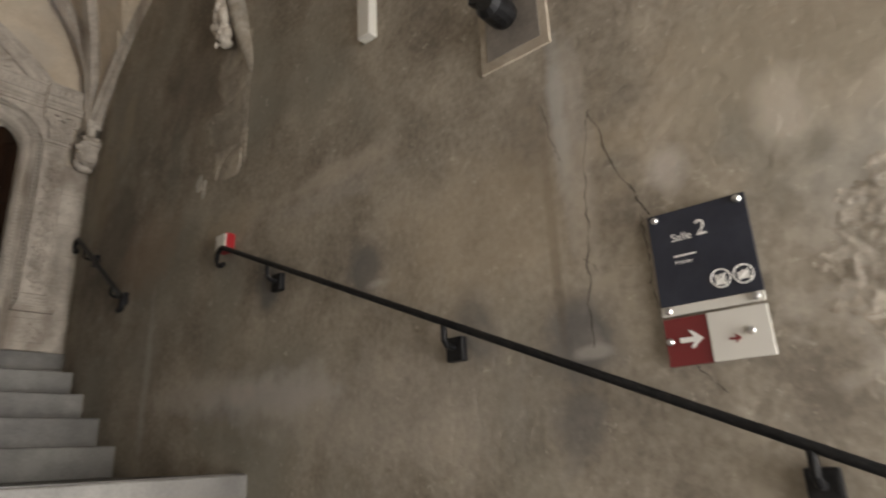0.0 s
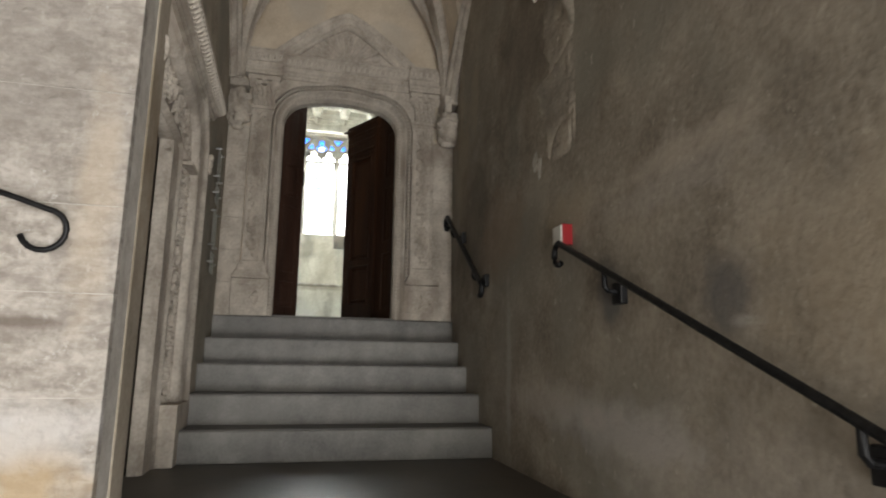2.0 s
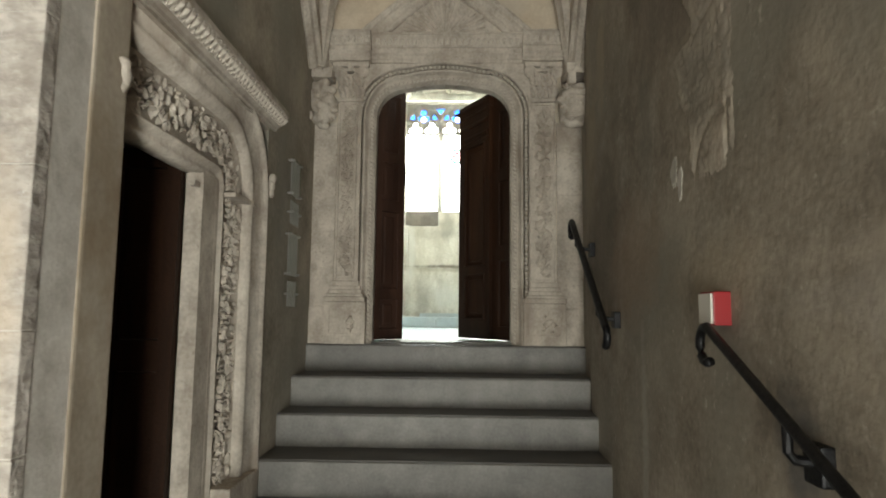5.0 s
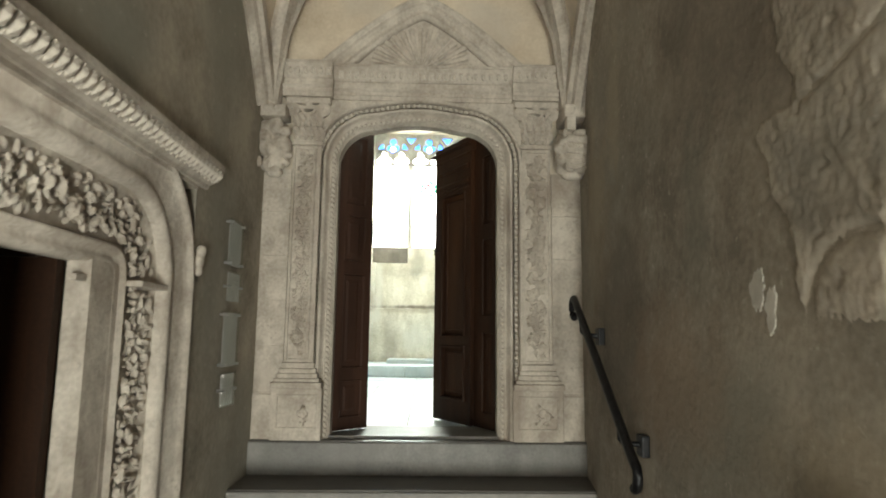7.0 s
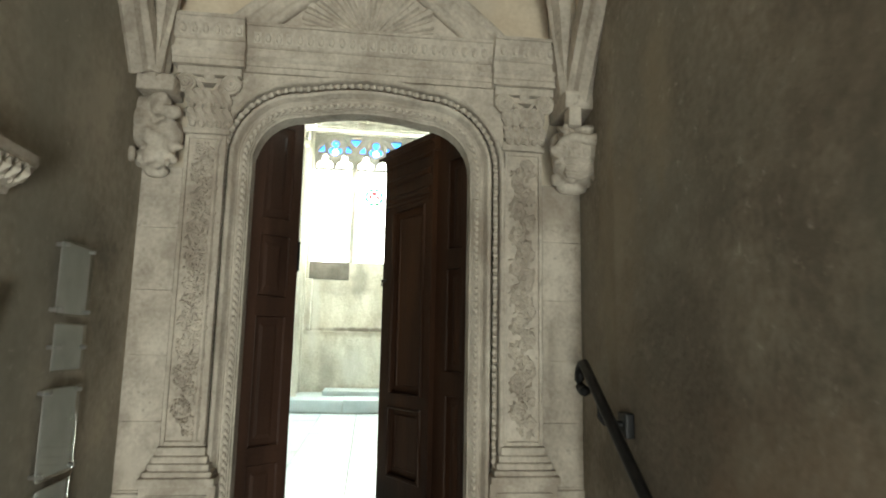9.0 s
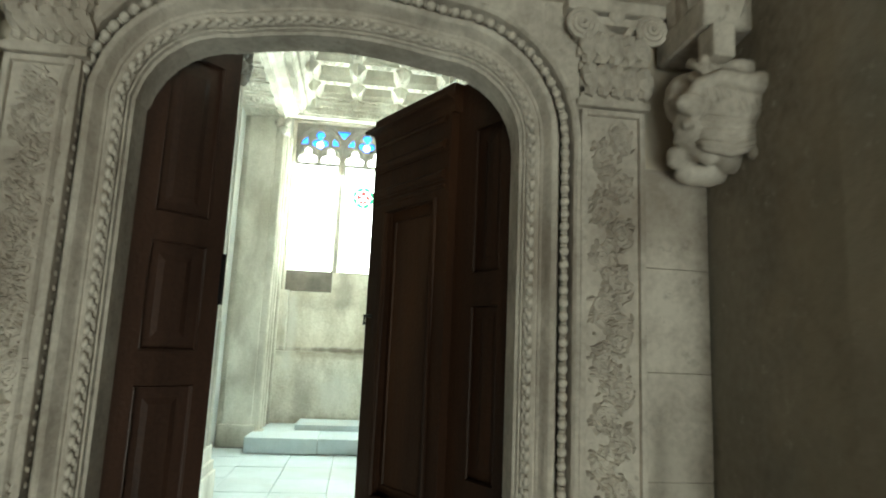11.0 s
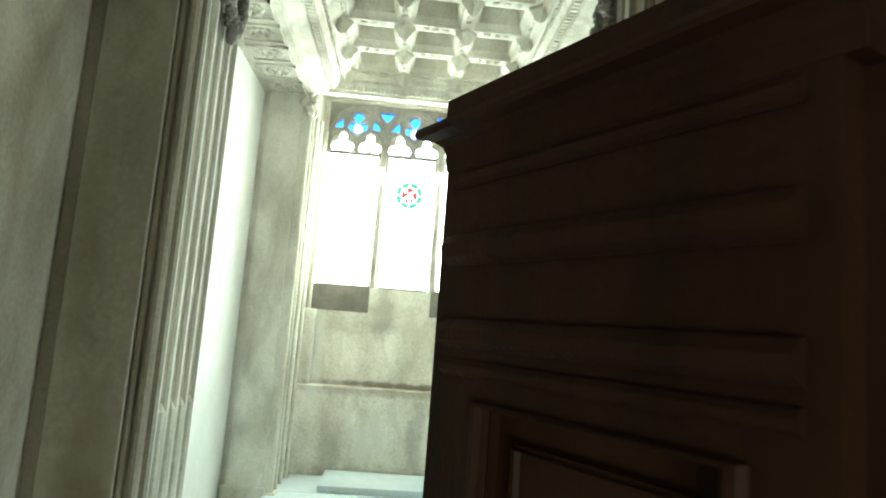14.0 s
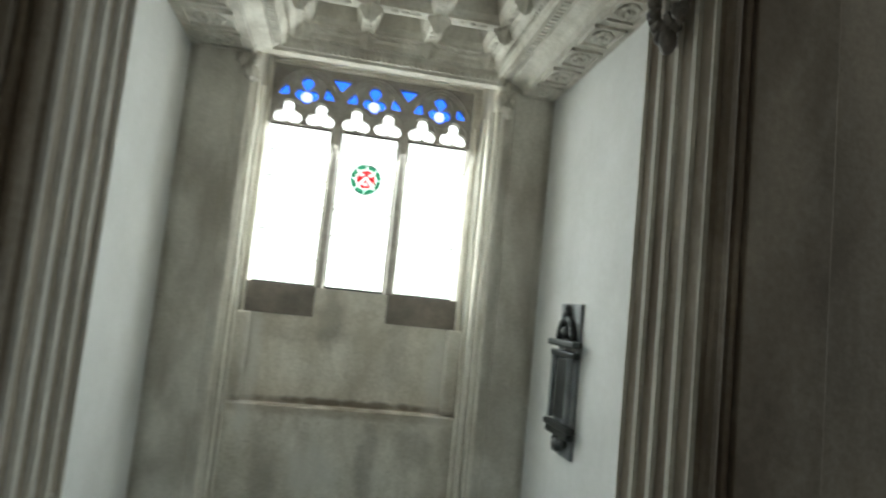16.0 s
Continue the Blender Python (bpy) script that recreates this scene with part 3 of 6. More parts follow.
OX0, OX1, OTOP, OR = 0.355, 1.245, 2.56, 0.20
path, nor = rounded_head(OX0, OX1, TOP - 0.02, OTOP, OR)
bm = bmesh.new()
plate(bm, [(-0.25, TOP - 0.02)] + offset(path, nor, 0.05) + [(1.9, TOP - 0.02), (1.9, 4.75), (-0.25, 4.75)], [], xz, 5.40, 5.50)
structure("wall_portal", bm, TYMP, "ochre plaster over the carved stone doorway wall", "wall")

bm = bmesh.new()
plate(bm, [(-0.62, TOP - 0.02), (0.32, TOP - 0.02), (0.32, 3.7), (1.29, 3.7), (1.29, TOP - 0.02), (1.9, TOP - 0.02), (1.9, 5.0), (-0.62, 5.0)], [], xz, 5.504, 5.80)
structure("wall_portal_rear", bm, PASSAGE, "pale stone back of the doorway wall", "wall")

portal = thing("portal", (0.8, 5.4, TOP), "carved pale limestone Renaissance door surround with pilasters", "door surround", "", "structure")


def moulding(name, prof, p=path, nn=nor, label="", par=portal, material=CARVED):
    bm = bmesh.new()
    sweep(bm, p, nn, prof, xz)
    return part(name, bm, material, par, label)


# jamb: plain reveal, hollow, ovolo and outer fillet
moulding("archivolt", [(0.0, 5.52), (0.0, 5.435), (0.006, 5.43), (0.008, 5.42)] + cyma(0.012, 0.036, 5.42, 5.395, 4) + [(0.038, 5.405), (0.042, 5.405)] + cyma(0.044, 0.066, 5.40, 5.365, 5) + [(0.072, 5.362), (0.078, 5.37), (0.08, 5.405), (0.110, 5.405), (0.112, 5.362), (0.118, 5.354), (0.126, 5.354), (0.132, 5.366), (0.133, 5.42)])


def shared(name, me, places, par, mats):
    root = par
    while root.parent is not None:
        root = root.parent
    for m in places:
        ob = new(name, me)
        ob.parent = par
        ob.matrix_local = Matrix.Translation(-root.location) @ m


def mesh_of(name, bm, material):
    bmesh.ops.recalc_face_normals(bm, faces=bm.faces)
    me = bpy.data.meshes.new(name)
    bm.to_mesh(me)
    bm.free()
    me.materials.append(material)
    return me


bm = bmesh.new()
ball(bm, (0, 0, 0), 0.0115, 1, 1.3, 1.1, 2)
for q in (-0.0165, -0.0135):
    lathe(bm, [(0.009, q), (0.009, q + 0.002)], (0, 0, 0), 8)
bead = mesh_of("bead", bm, CARVED)
for pl in bead.polygons:
    pl.use_smooth = True
bead_string = part("bead_moulding", sweep(bmesh.new(), path, nor, [(0.081, 5.42), (0.081, 5.400), (0.109, 5.400), (0.109, 5.42)], xz), CARVED, portal, "hollow strung with carved stone beads")
spots = along(offset(path, nor, 0.095), 0.0295)
shared("bead", bead, [pose(u, 5.378, v, 0, -math.degrees(a) + 90, 0) for u, v, a in spots], bead_string, None)
# small leaves of the inner moulding
leaf_string = part("leaf_moulding", sweep(bmesh.new(), path, nor, [(0.012, 5.43), (0.012, 5.409), (0.036, 5.401), (0.036, 5.43)], xz), CARVED, portal, "row of small carved leaves")
bm = bmesh.new()
ball(bm, (0, 0, 0.002), 0.012, 0.75, 0.6, 1.15, 1)
for sx in (-1, 1):
    ball(bm, (sx * 0.008, 0.002, -0.007), 0.0065, 0.8, 0.7, 1.5, 1)
small_leaf = mesh_of("leaf", bm, CARVED)
for pl in small_leaf.polygons:
    pl.use_smooth = True
shared("leaf", small_leaf, [pose(u, 5.402, v, 0, -math.degrees(a) + 90, 0) for u, v, a in along(offset(path, nor, 0.024), 0.028)], leaf_string, None)


def pilaster(x0, x1, seed):
    """A pilaster with plinth, stepped base, sunk panel with scrolls, and a leafy capital."""
    pil = part("pilaster", boxes((x0, x1, 5.365, 5.42, 1.10, 2.42)), CARVED, portal, "pilaster carved with scrolls and foliage")
    bm = bmesh.new()
    w = 0.014
    for a in ((x0, x0 + w, 1.24, 2.405), (x1 - w, x1, 1.24, 2.405), (x0 + w, x1 - w, 2.391, 2.405), (x0 + w, x1 - w, 1.24, 1.254)):
        box(bm, a[0], a[1], 5.352, 5.368, a[2], a[3], bevel=0.003)
    part("border", bm, CARVED, pil)
    bm = bmesh.new()
    for more, size in ((0, 0.026), (50, 0.020), (90, 0.016), (130, 0.022), (170, 0.018)):
        relief(bm, x0 + w, x1 - w, 1.26, 2.385, xz, 5.365, -1, seed + more, size)
    part("carved_relief", bm, CARVED, pil, "worn scrolls and leaves in low relief")
    bm = bmesh.new()
    for i, (o, z0, z1) in enumerate(((0.055, 1.105, 1.135), (0.042, 1.135, 1.155), (0.03, 1.155, 1.18), (0.02, 1.18, 1.205), (0.01, 1.205, 1.235))):
        box(bm, x0 - o, x1 + o, 5.352 - o * 0.9, 5.42, z0, z1, bevel=0.006)
    part("base", bm, CARVED, pil)
    bm = boxes((x0 - 0.055, x1 + 0.055, 5.335, 5.42, TOP - 0.01, 1.105), bevel=0.006)
    plinth = part("plinth", bm, CARVED, portal, "square plinth with a carved panel")
    bm = bmesh.new()
    for a in ((x0 - 0.03, x1 + 0.03, 1.06, 1.072), (x0 - 0.03, x1 + 0.03, 0.895, 0.907), (x0 - 0.03, x0 - 0.018, 0.907, 1.06), (x1 + 0.018, x1 + 0.03, 0.907, 1.06)):
        box(bm, a[0], a[1], 5.327, 5.336, a[2], a[3], bevel=0.002)
    relief(bm, x0 - 0.015, x1 + 0.015, 0.91, 1.055, xz, 5.335, -1, seed + 7, 0.024)
    part("panel", bm, CARVED, plinth)
    # capital: bell, two rows of leaves, corner volutes, abacus
    bm = bmesh.new()
    xc, hw = (x0 + x1) / 2, (x1 - x0) / 2
    box(bm, x0 - 0.012, x1 + 0.012, 5.345, 5.42, 2.410, 2.430, bevel=0.005)
    for k in range(6):
        f = k / 5
        o = 0.03 * f * f
        box(bm, x0 - o, x1 + o, 5.362 - o, 5.42, 2.430 + 0.2 * f * 0.9, 2.430 + 0.2 * (f * 0.9 + 0.1))
    rng = random.Random(seed)
    for row in range(2):
        for k in range(5):
            u = x0 + (k + 0.5 - 0.25 * row) * (x1 - x0) / 4.6
            z = 2.440 + row * 0.075
            pts = [(u + 0.006 * math.sin(i), 5.358 - 0.03 * (i / 6) ** 2 - row * 0.006, z + 0.085 * i / 6 - 0.03 * max(i - 4, 0) / 2) for i in range(7)]
            tube(bm, pts, 0.016, 6, taper=lambda q: 0.75 + 0.6 * math.sin(q * 3.1))
    for sx in (-1, 1):
        for r in (0.034, 0.022, 0.010):
            c = (xc + sx * (hw + 0.008), 5.33, 2.605)
            tube(bm, [(c[0] + r * math.cos(a), c[1] - 0.004 * (0.034 - r) * 60, c[2] + r * math.sin(a)) for a in run(0, 2 * math.pi, 12)[:-1]], 0.0075, 5, True)
        pts = [(xc + sx * (0.01 + (hw - 0.01) * i / 6), 5.345 - 0.01 * i / 6, 2.555 + 0.075 * math.sin(i / 6 * 1.9)) for i in range(7)]
        tube(bm, pts, 0.011, 5)
    ball(bm, (xc, 5.335, 2.635), 0.022, 1, 0.7, 1, 2)
    relief(bm, x0, x1, 2.435, 2.635, xz, 5.352, -1, seed + 21, 0.026)
    part("capital", bm, CARVED, portal, "capital of curled leaves and small volutes")
    part("abacus", boxes((x0 - 0.045, x1 + 0.045, 5.325, 5.42, 2.640, 2.675), bevel=0.008), CARVED, portal)


pilaster(0.115, 0.268, 11)
pilaster(1.372, 1.528, 23)
for x0, x1 in ((-0.045, 0.105), (1.538, 1.70)):
    bm = bmesh.new()
    for k in range(6):
        z0 = TOP - 0.01 + k * 0.24
        box(bm, x0, x1, 5.385, 5.42, z0 + 0.0006, z0 + 0.2394, bevel=0.0016)
    part("side_pier", bm, CARVED, portal, "plain pale stone beside the pilaster")
    part("side_pier_foot", boxes((x0, x1, 5.372, 5.42, TOP - 0.01, 1.07), bevel=0.004), CARVED, portal)
part("spandrel", plate(bmesh.new(), [(0.27, 2.30)] + offset(path, nor, 0.128)[1:-1] + [(1.37, 2.30), (1.37, 2.68), (0.27, 2.68)], [], xz, 5.368, 5.41), CARVED, portal)

# entablature, broken forward over the pilasters
def entablature(name, prof):
    bm = bmesh.new()
    for x0, x1, o in ((0.055, 0.325, 0.045), (0.325, 1.315, 0.0), (1.315, 1.575, 0.045)):
        pts = [(y - o, z) for y, z in prof]
        lo, hi = [bm.verts.new((x0, y, z)) for y, z in pts], [bm.verts.new((x1, y, z)) for y, z in pts]
        m = len(pts)
        bm.faces.new(lo)
        bm.faces.new(hi[::-1])
        for i in range(m):
            bm.faces.new((lo[i], lo[(i + 1) % m], hi[(i + 1) % m], hi[i]))
    return part(name, bm, CARVED, portal)


entablature("architrave", [(5.46, 2.675), (5.352, 2.675), (5.352, 2.697), (5.345, 2.699), (5.345, 2.717), (5.335, 2.725), (5.33, 2.732), (5.46, 2.732)])
entablature("frieze", [(5.46, 2.732), (5.352, 2.732), (5.352, 2.775), (5.46, 2.775)])
entablature("cornice", [(5.46, 2.775), (5.345, 2.775), (5.338, 2.781), (5.32, 2.825), (5.308, 2.847), (5.30, 2.849), (5.30, 2.860), (5.46, 2.860)])
bm = bmesh.new()
box(bm, -0.014, 0.014, -0.006, 0.006, -0.024, 0.024)
ball(bm, (0, -0.010, -0.004), 0.017, 0.75, 0.7, 1.15, 1)
egg = mesh_of("egg", bm, CARVED)
spots = []
for x0, x1, o in ((0.075, 0.325, 0.045), (0.345, 1.30, 0.0), (1.325, 1.57, 0.045)):
    k = int((x1 - x0) / 0.041)
    spots += [pose(x0 + (i + 0.5) * (x1 - x0) / k, 5.330 - o, 2.813, 20, 0, 0) for i in range(k)]
shared("egg", egg, spots, portal, None)

# tympanum: gable moulding and shell fan
hw, ap = 0.56, 3.27
gx = [(0.815 + u * hw, 2.860 + (ap - 2.860) * (1 - abs(u) ** 1.3)) for u in run(-1, 1, 26)]
gn = [((-0.0 + u * 0.7), 0.8) for u in run(-1, 1, 26)]
gn = [(a / math.hypot(a, b), b / math.hypot(a, b)) for a, b in gn]
smooth(moulding("gable_moulding", [(-0.10, 5.40), (-0.10, 5.372), (-0.085, 5.35), (-0.07, 5.35), (-0.06, 5.368), (-0.035, 5.365), (-0.03, 5.352), (-0.012, 5.348), (-0.006, 5.36), (0.006, 5.36), (0.012, 5.342), (0.028, 5.338), (0.034, 5.40)], gx, gn, "curved gable moulding"))
bm = bmesh.new()
for i in range(15):
    a = math.radians(8 + 164 * i / 14)
    R = 0.27 / max(1.0, 0.62 + 0.62 * abs(math.cos(a)) ** 1.5) * (1.0 if abs(math.cos(a)) < 0.75 else 1.25)
    pts = [(0.80 + math.cos(a) * r, 5.39, 2.860 + math.sin(a) * r * 0.95) for r in run(0.03, R, 5)]
    tube(bm, pts, 0.021, 6, taper=lambda q: 0.18 + 0.82 * q)
part("shell_fan", bm, CARVED, portal, "fan of radiating flutes")
bm = bmesh.new()
prism(bm, gx, xz, 5.39, 5.41)
part("tympanum_field", bm, CARVED, portal)
bm = boxes((0.35, 1.25, 5.42, 5.80, TOP - 0.03, TOP + 0.004))
structure("threshold", bm, STEP, "worn pale stone threshold of the chapel door", "threshold")

# ---- chapel: structure ----
PX0, PX1, PY0, PY1 = 0.02, 1.70, 7.80, 8.22
BX0, BX1, BY = -0.38, 2.11, 10.42
bm = boxes((-1.6, 6.5, 5.75, 11.8, TOP - 0.25, TOP - 0.018))
chapel_floor = structure("floor", bm, JOINT, "pale grey stone paving of the chapel", "floor")
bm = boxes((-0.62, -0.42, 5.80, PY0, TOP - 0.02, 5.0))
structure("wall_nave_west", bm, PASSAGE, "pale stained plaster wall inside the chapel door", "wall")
# unseen wall, its opening made up to let the fill light in
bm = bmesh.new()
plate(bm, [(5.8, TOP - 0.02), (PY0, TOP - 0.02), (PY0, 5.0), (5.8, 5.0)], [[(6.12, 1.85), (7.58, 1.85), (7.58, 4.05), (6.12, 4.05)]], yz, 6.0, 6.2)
structure("wall_nave_east", bm, PASSAGE, "unseen pale stone wall with an added opening for the fill light", "wall")
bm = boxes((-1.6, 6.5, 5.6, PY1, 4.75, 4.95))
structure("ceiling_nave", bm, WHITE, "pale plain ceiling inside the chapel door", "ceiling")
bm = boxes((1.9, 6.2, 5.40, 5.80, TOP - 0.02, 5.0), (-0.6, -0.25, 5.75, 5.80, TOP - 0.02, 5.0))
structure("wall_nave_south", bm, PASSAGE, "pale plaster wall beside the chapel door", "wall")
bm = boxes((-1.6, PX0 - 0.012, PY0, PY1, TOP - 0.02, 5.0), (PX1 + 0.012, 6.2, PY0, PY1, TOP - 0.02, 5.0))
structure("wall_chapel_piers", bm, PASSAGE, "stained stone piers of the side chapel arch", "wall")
bm = boxes((BX0 - 0.2, BX0, PY1, BY + 0.9, TOP - 0.02, 5.2), (BX1, BX1 + 0.2, PY1, BY + 0.9, TOP - 0.02, 5.2))
structure("wall_bay_sides", bm, WHITE, "smooth white plastered side walls of the chapel bay", "wall")
WX0, WX1, WZ0, WZ1, WY = 0.04, 1.70, 2.66, 4.44, 11.27
bm = bmesh.new()
plate(bm, [(BX0, TOP - 0.02), (BX1, TOP - 0.02), (BX1, 5.2), (BX0, 5.2)], [[(WX0, WZ0), (WX1, WZ0), (WX1, WZ1), (WX0, WZ1)]], xz, WY, WY + 0.25)
structure("wall_window", bm, WINDOW_WALL, "weathered pale limestone wall below the stained window", "wall")
bm = boxes((BX0, 0.0, BY, WY, TOP - 0.02, 4.6), (1.76, BX1, BY, WY, TOP - 0.02, 4.6))
structure("wall_window_piers", bm, CHAPEL, "pale stone piers either side of the window recess", "wall")
bm = boxes((0.0, 1.76, WY - 0.16, WY + 0.002, TOP - 0.02, 1.755), bevel=0.01)
structure("wall_window_ledge", bm, WINDOW_WALL, "projecting stained stone wall base with a ledge", "wall")
for x0, x1 in ((0.0, 0.11), (1.65, 1.76)):
    structure("trim", boxes((x0, x1, WY - 0.10, WY + 0.002, 1.76, 2.43), bevel=0.012), WINDOW_WALL, "flat stone strip beside the panel below the window", "jamb")
bm = boxes((0.0, 1.76, BY, WY, 4.46, 4.7))
structure("ceiling_recess", bm, CHAPEL, "stone soffit over the window recess", "ceiling")
bm = boxes((-1.5, 3.3, WY + 1.6, WY + 1.65, 0.0, 7.0))
structure("backdrop", bm, SKYGLOW, "bright overcast sky outside the chapel window", "sky")


# ---- doors ----
def leaf(name, hinge, tip, z0, z1, label, wood, panels, thick=0.045, round_hinge=0.0):
    """A framed door leaf from hinge to tip; panels are (from, to along the leaf, z0, z1)."""
    d = Vector((tip[0] - hinge[0], tip[1] - hinge[1], 0))
    L = d.length
    d.normalize()
    nrm = Vector((d.y, -d.x, 0))
    if nrm.y > 0:
        nrm = -nrm
    door = thing(name, (hinge[0], hinge[1], z0), label, "door", "leaves of the chapel door")

    def at(u, v, w):
        p = Vector((hinge[0], hinge[1], 0)) + d * u + nrm * w
        return (p.x, p.y, v)
    outline = [(0, z0), (L, z0), (L, z1)]
    if round_hinge:
        outline += [(round_hinge * (1 - math.sin(a)), z1 - round_hinge * (1 - math.cos(a))) for a in run(0, math.pi / 2, 8)]
    else:
        outline += [(0, z1)]
    bm = bmesh.new()
    plate(bm, outline, [[(a, c), (b, c), (b, e), (a, e)] for a, b, c, e in panels], at, -thick / 2, thick / 2)
    part("frame", bm, wood, door)
    for a, b, c, e in panels:
        bm = bmesh.new()
        prism(bm, [(a - 0.002, c - 0.002), (b + 0.002, c - 0.002), (b + 0.002, e + 0.002), (a - 0.002, e + 0.002)], at, -thick * 0.22, thick * 0.18)
        m = 0.03
        lo = [bm.verts.new(at(u, v, thick * 0.18)) for u, v in ((a + m, c + m), (b - m, c + m), (b - m, e - m), (a + m, e - m))]
        hi = [bm.verts.new(at(u, v, thick * 0.26)) for u, v in ((a + m + 0.015, c + m + 0.015), (b - m - 0.015, c + m + 0.015), (b - m - 0.015, e - m - 0.015), (a + m + 0.015, e - m - 0.015))]
        bm.faces.new(hi)
        for i in range(4):
            bm.faces.new((lo[i], lo[(i + 1) % 4], hi[(i + 1) % 4], hi[i]))
        pn = part("panel", bm, wood, door)
        bm = bmesh.new()
        for s in (1, -1):
            q = [(a + 0.003, c + 0.003), (b - 0.003, c + 0.003), (b - 0.003, e - 0.003), (a + 0.003, e - 0.003)]
            tube(bm, [at(u, v, s * thick * 0.40) for u, v in q], 0.005, 6, True)
        part("bead", bm, wood, pn)
    return door, L, at


left_leaf, LL, at = leaf("door_leaf", (0.340, 5.53), (0.513, 5.69), TOP + 0.012, 2.62,
                         "narrow dark reddish oak door leaf, ajar", WOOD,
                         [(0.045, LL_W, a, b) for LL_W in (0.19,) for a, b in ((0.93, 1.13), (1.20, 1.72), (1.80, 2.06), (2.13, 2.54))], round_hinge=0.12)
bm = bmesh.new()
prism(bm, [(0.232, 1.92), (0.244, 1.92), (0.244, 2.05), (0.232, 2.05)], at, -0.03, 0.026)
part("latch_plate", bm, IRON, left_leaf, "black iron latch plate")

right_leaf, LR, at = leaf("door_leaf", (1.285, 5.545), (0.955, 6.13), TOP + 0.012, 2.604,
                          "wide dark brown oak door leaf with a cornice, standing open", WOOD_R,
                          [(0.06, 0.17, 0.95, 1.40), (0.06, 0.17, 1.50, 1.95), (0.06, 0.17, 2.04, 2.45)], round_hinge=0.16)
# the proud outer half with its cornice
bm = bmesh.new()
plate(bm, [(0.25, TOP + 0.012), (LR + 0.004, TOP + 0.012), (LR + 0.004, 2.525), (0.25, 2.525)],
      [[(0.31, 1.0), (0.585, 1.0), (0.585, 1.32), (0.31, 1.32)], [(0.31, 1.38), (0.585, 1.38), (0.585, 2.27), (0.31, 2.27)]], at, 0.018, 0.05)
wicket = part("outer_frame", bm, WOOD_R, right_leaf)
for c, e in ((1.0, 1.32), (1.38, 2.27)):
    bm = bmesh.new()
    prism(bm, [(0.345, c + 0.035), (0.55, c + 0.035), (0.55, e - 0.035), (0.345, e - 0.035)], at, 0.02, 0.032)
    tube(bm, [at(u, v, 0.05) for u, v in ((0.313, c + 0.003), (0.582, c + 0.003), (0.582, e - 0.003), (0.313, e - 0.003))], 0.011, 8, True)
    tube(bm, [at(u, v, 0.032) for u, v in ((0.35, c + 0.04), (0.545, c + 0.04), (0.545, e - 0.04), (0.35, e - 0.04))], 0.006, 6, True)
    part("panel", bm, WOOD_R, wicket)
bm = bmesh.new()
prof = [(0.02, 2.520), (0.051, 2.520), (0.053, 2.540), (0.056, 2.549), (0.064, 2.555), (0.079, 2.558), (0.082, 2.563), (0.080, 2.569), (0.055, 2.572), (0.054, 2.606), (0.02, 2.606)]
for q in (0,):
    lo, hi = [bm.verts.new(at(0.235, v, w)) for w, v in prof], [bm.verts.new(at(LR + 0.006 + max(0.0, w - 0.052) * 0.95, v, w)) for w, v in prof]
    bm.faces.new(lo)
    bm.faces.new(hi[::-1])
    for i in range(len(prof)):
        bm.faces.new((lo[i], lo[(i + 1) % len(prof)], hi[(i + 1) % len(prof)], hi[i]))
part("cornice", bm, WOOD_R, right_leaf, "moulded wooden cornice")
for z, r in ((2.30, 0.009), (2.335, 0.016), (2.425, 0.018), (2.505, 0.010)):
    part("rail_moulding", tube(bmesh.new(), [at(0.27, z, 0.05), at(LR - 0.02, z, 0.05)], r, 8), WOOD_R, right_leaf)
bm = bmesh.new()
tube(bm, [at(LR - 0.03, 1.93, 0.05), at(LR - 0.03, 1.93, 0.075), at(LR - 0.03, 1.90, 0.075)], 0.006, 6)
part("bolt", bm, IRON, right_leaf, "black iron bolt")

# ---- chapel: window ----
window = thing("window_1", ((WX0 + WX1) / 2, WY, WZ0), "three-light leaded window with blue stained tracery", "window", "", "structure")
LW = (WX1 - WX0) / 3
HEAD = 3.955


def lobes(circles, centre, n=40):
    """Outline of joined circles seen from a centre inside them."""
    out = []
    for i in range(n):
        a = 2 * math.pi * i / n
        dx, dz = math.cos(a), math.sin(a)
        best = 0.01
        for cx, cz, r in circles:
            ex, ez = cx - centre[0], cz - centre[1]
            b = ex * dx + ez * dz
            disc = r * r - (ex * ex + ez * ez - b * b)
            if disc > 0 and b + math.sqrt(disc) > best:
                best = b + math.sqrt(disc)
        out.append((centre[0] + dx * best, centre[1] + dz * best))
    return out


holes = []
for k in range(3):
    xc = WX0 + LW * (k + 0.5)
    for q in (-1, 1):
        c = (xc + q * 0.132, HEAD + 0.065)
        trefoil = lobes([(c[0], c[1] + 0.092, 0.043), (c[0] - 0.055, c[1] - 0.008, 0.056), (c[0] + 0.055, c[1] - 0.008, 0.056), (c[0], c[1] + 0.03, 0.05)], c, 44)
        holes.append(([(u, max(v, HEAD + 0.012)) for u, v in trefoil], CLEAR))
        holes.append(([(xc + q * 0.238, HEAD + 0.235), (xc + q * 0.205, HEAD + 0.292), (xc + q * 0.158, HEAD + 0.335), (xc + q * 0.142, HEAD + 0.275), (xc + q * 0.146, HEAD + 0.238)], BLUE))
    c = (xc, HEAD + 0.28)
    holes.append((lobes([(c[0], c[1] + 0.075, 0.052), (c[0] - 0.048, c[1] - 0.022, 0.046), (c[0] + 0.048, c[1] - 0.022, 0.046), (c[0], c[1] - 0.055, 0.044)], c, 48), BLUE))
for k in (1, 2):
    xc = WX0 + LW * k
    holes.append(([(xc - 0.085, HEAD + 0.425), (xc + 0.085, HEAD + 0.425), (xc, HEAD + 0.322)], BLUE))
bm = bmesh.new()
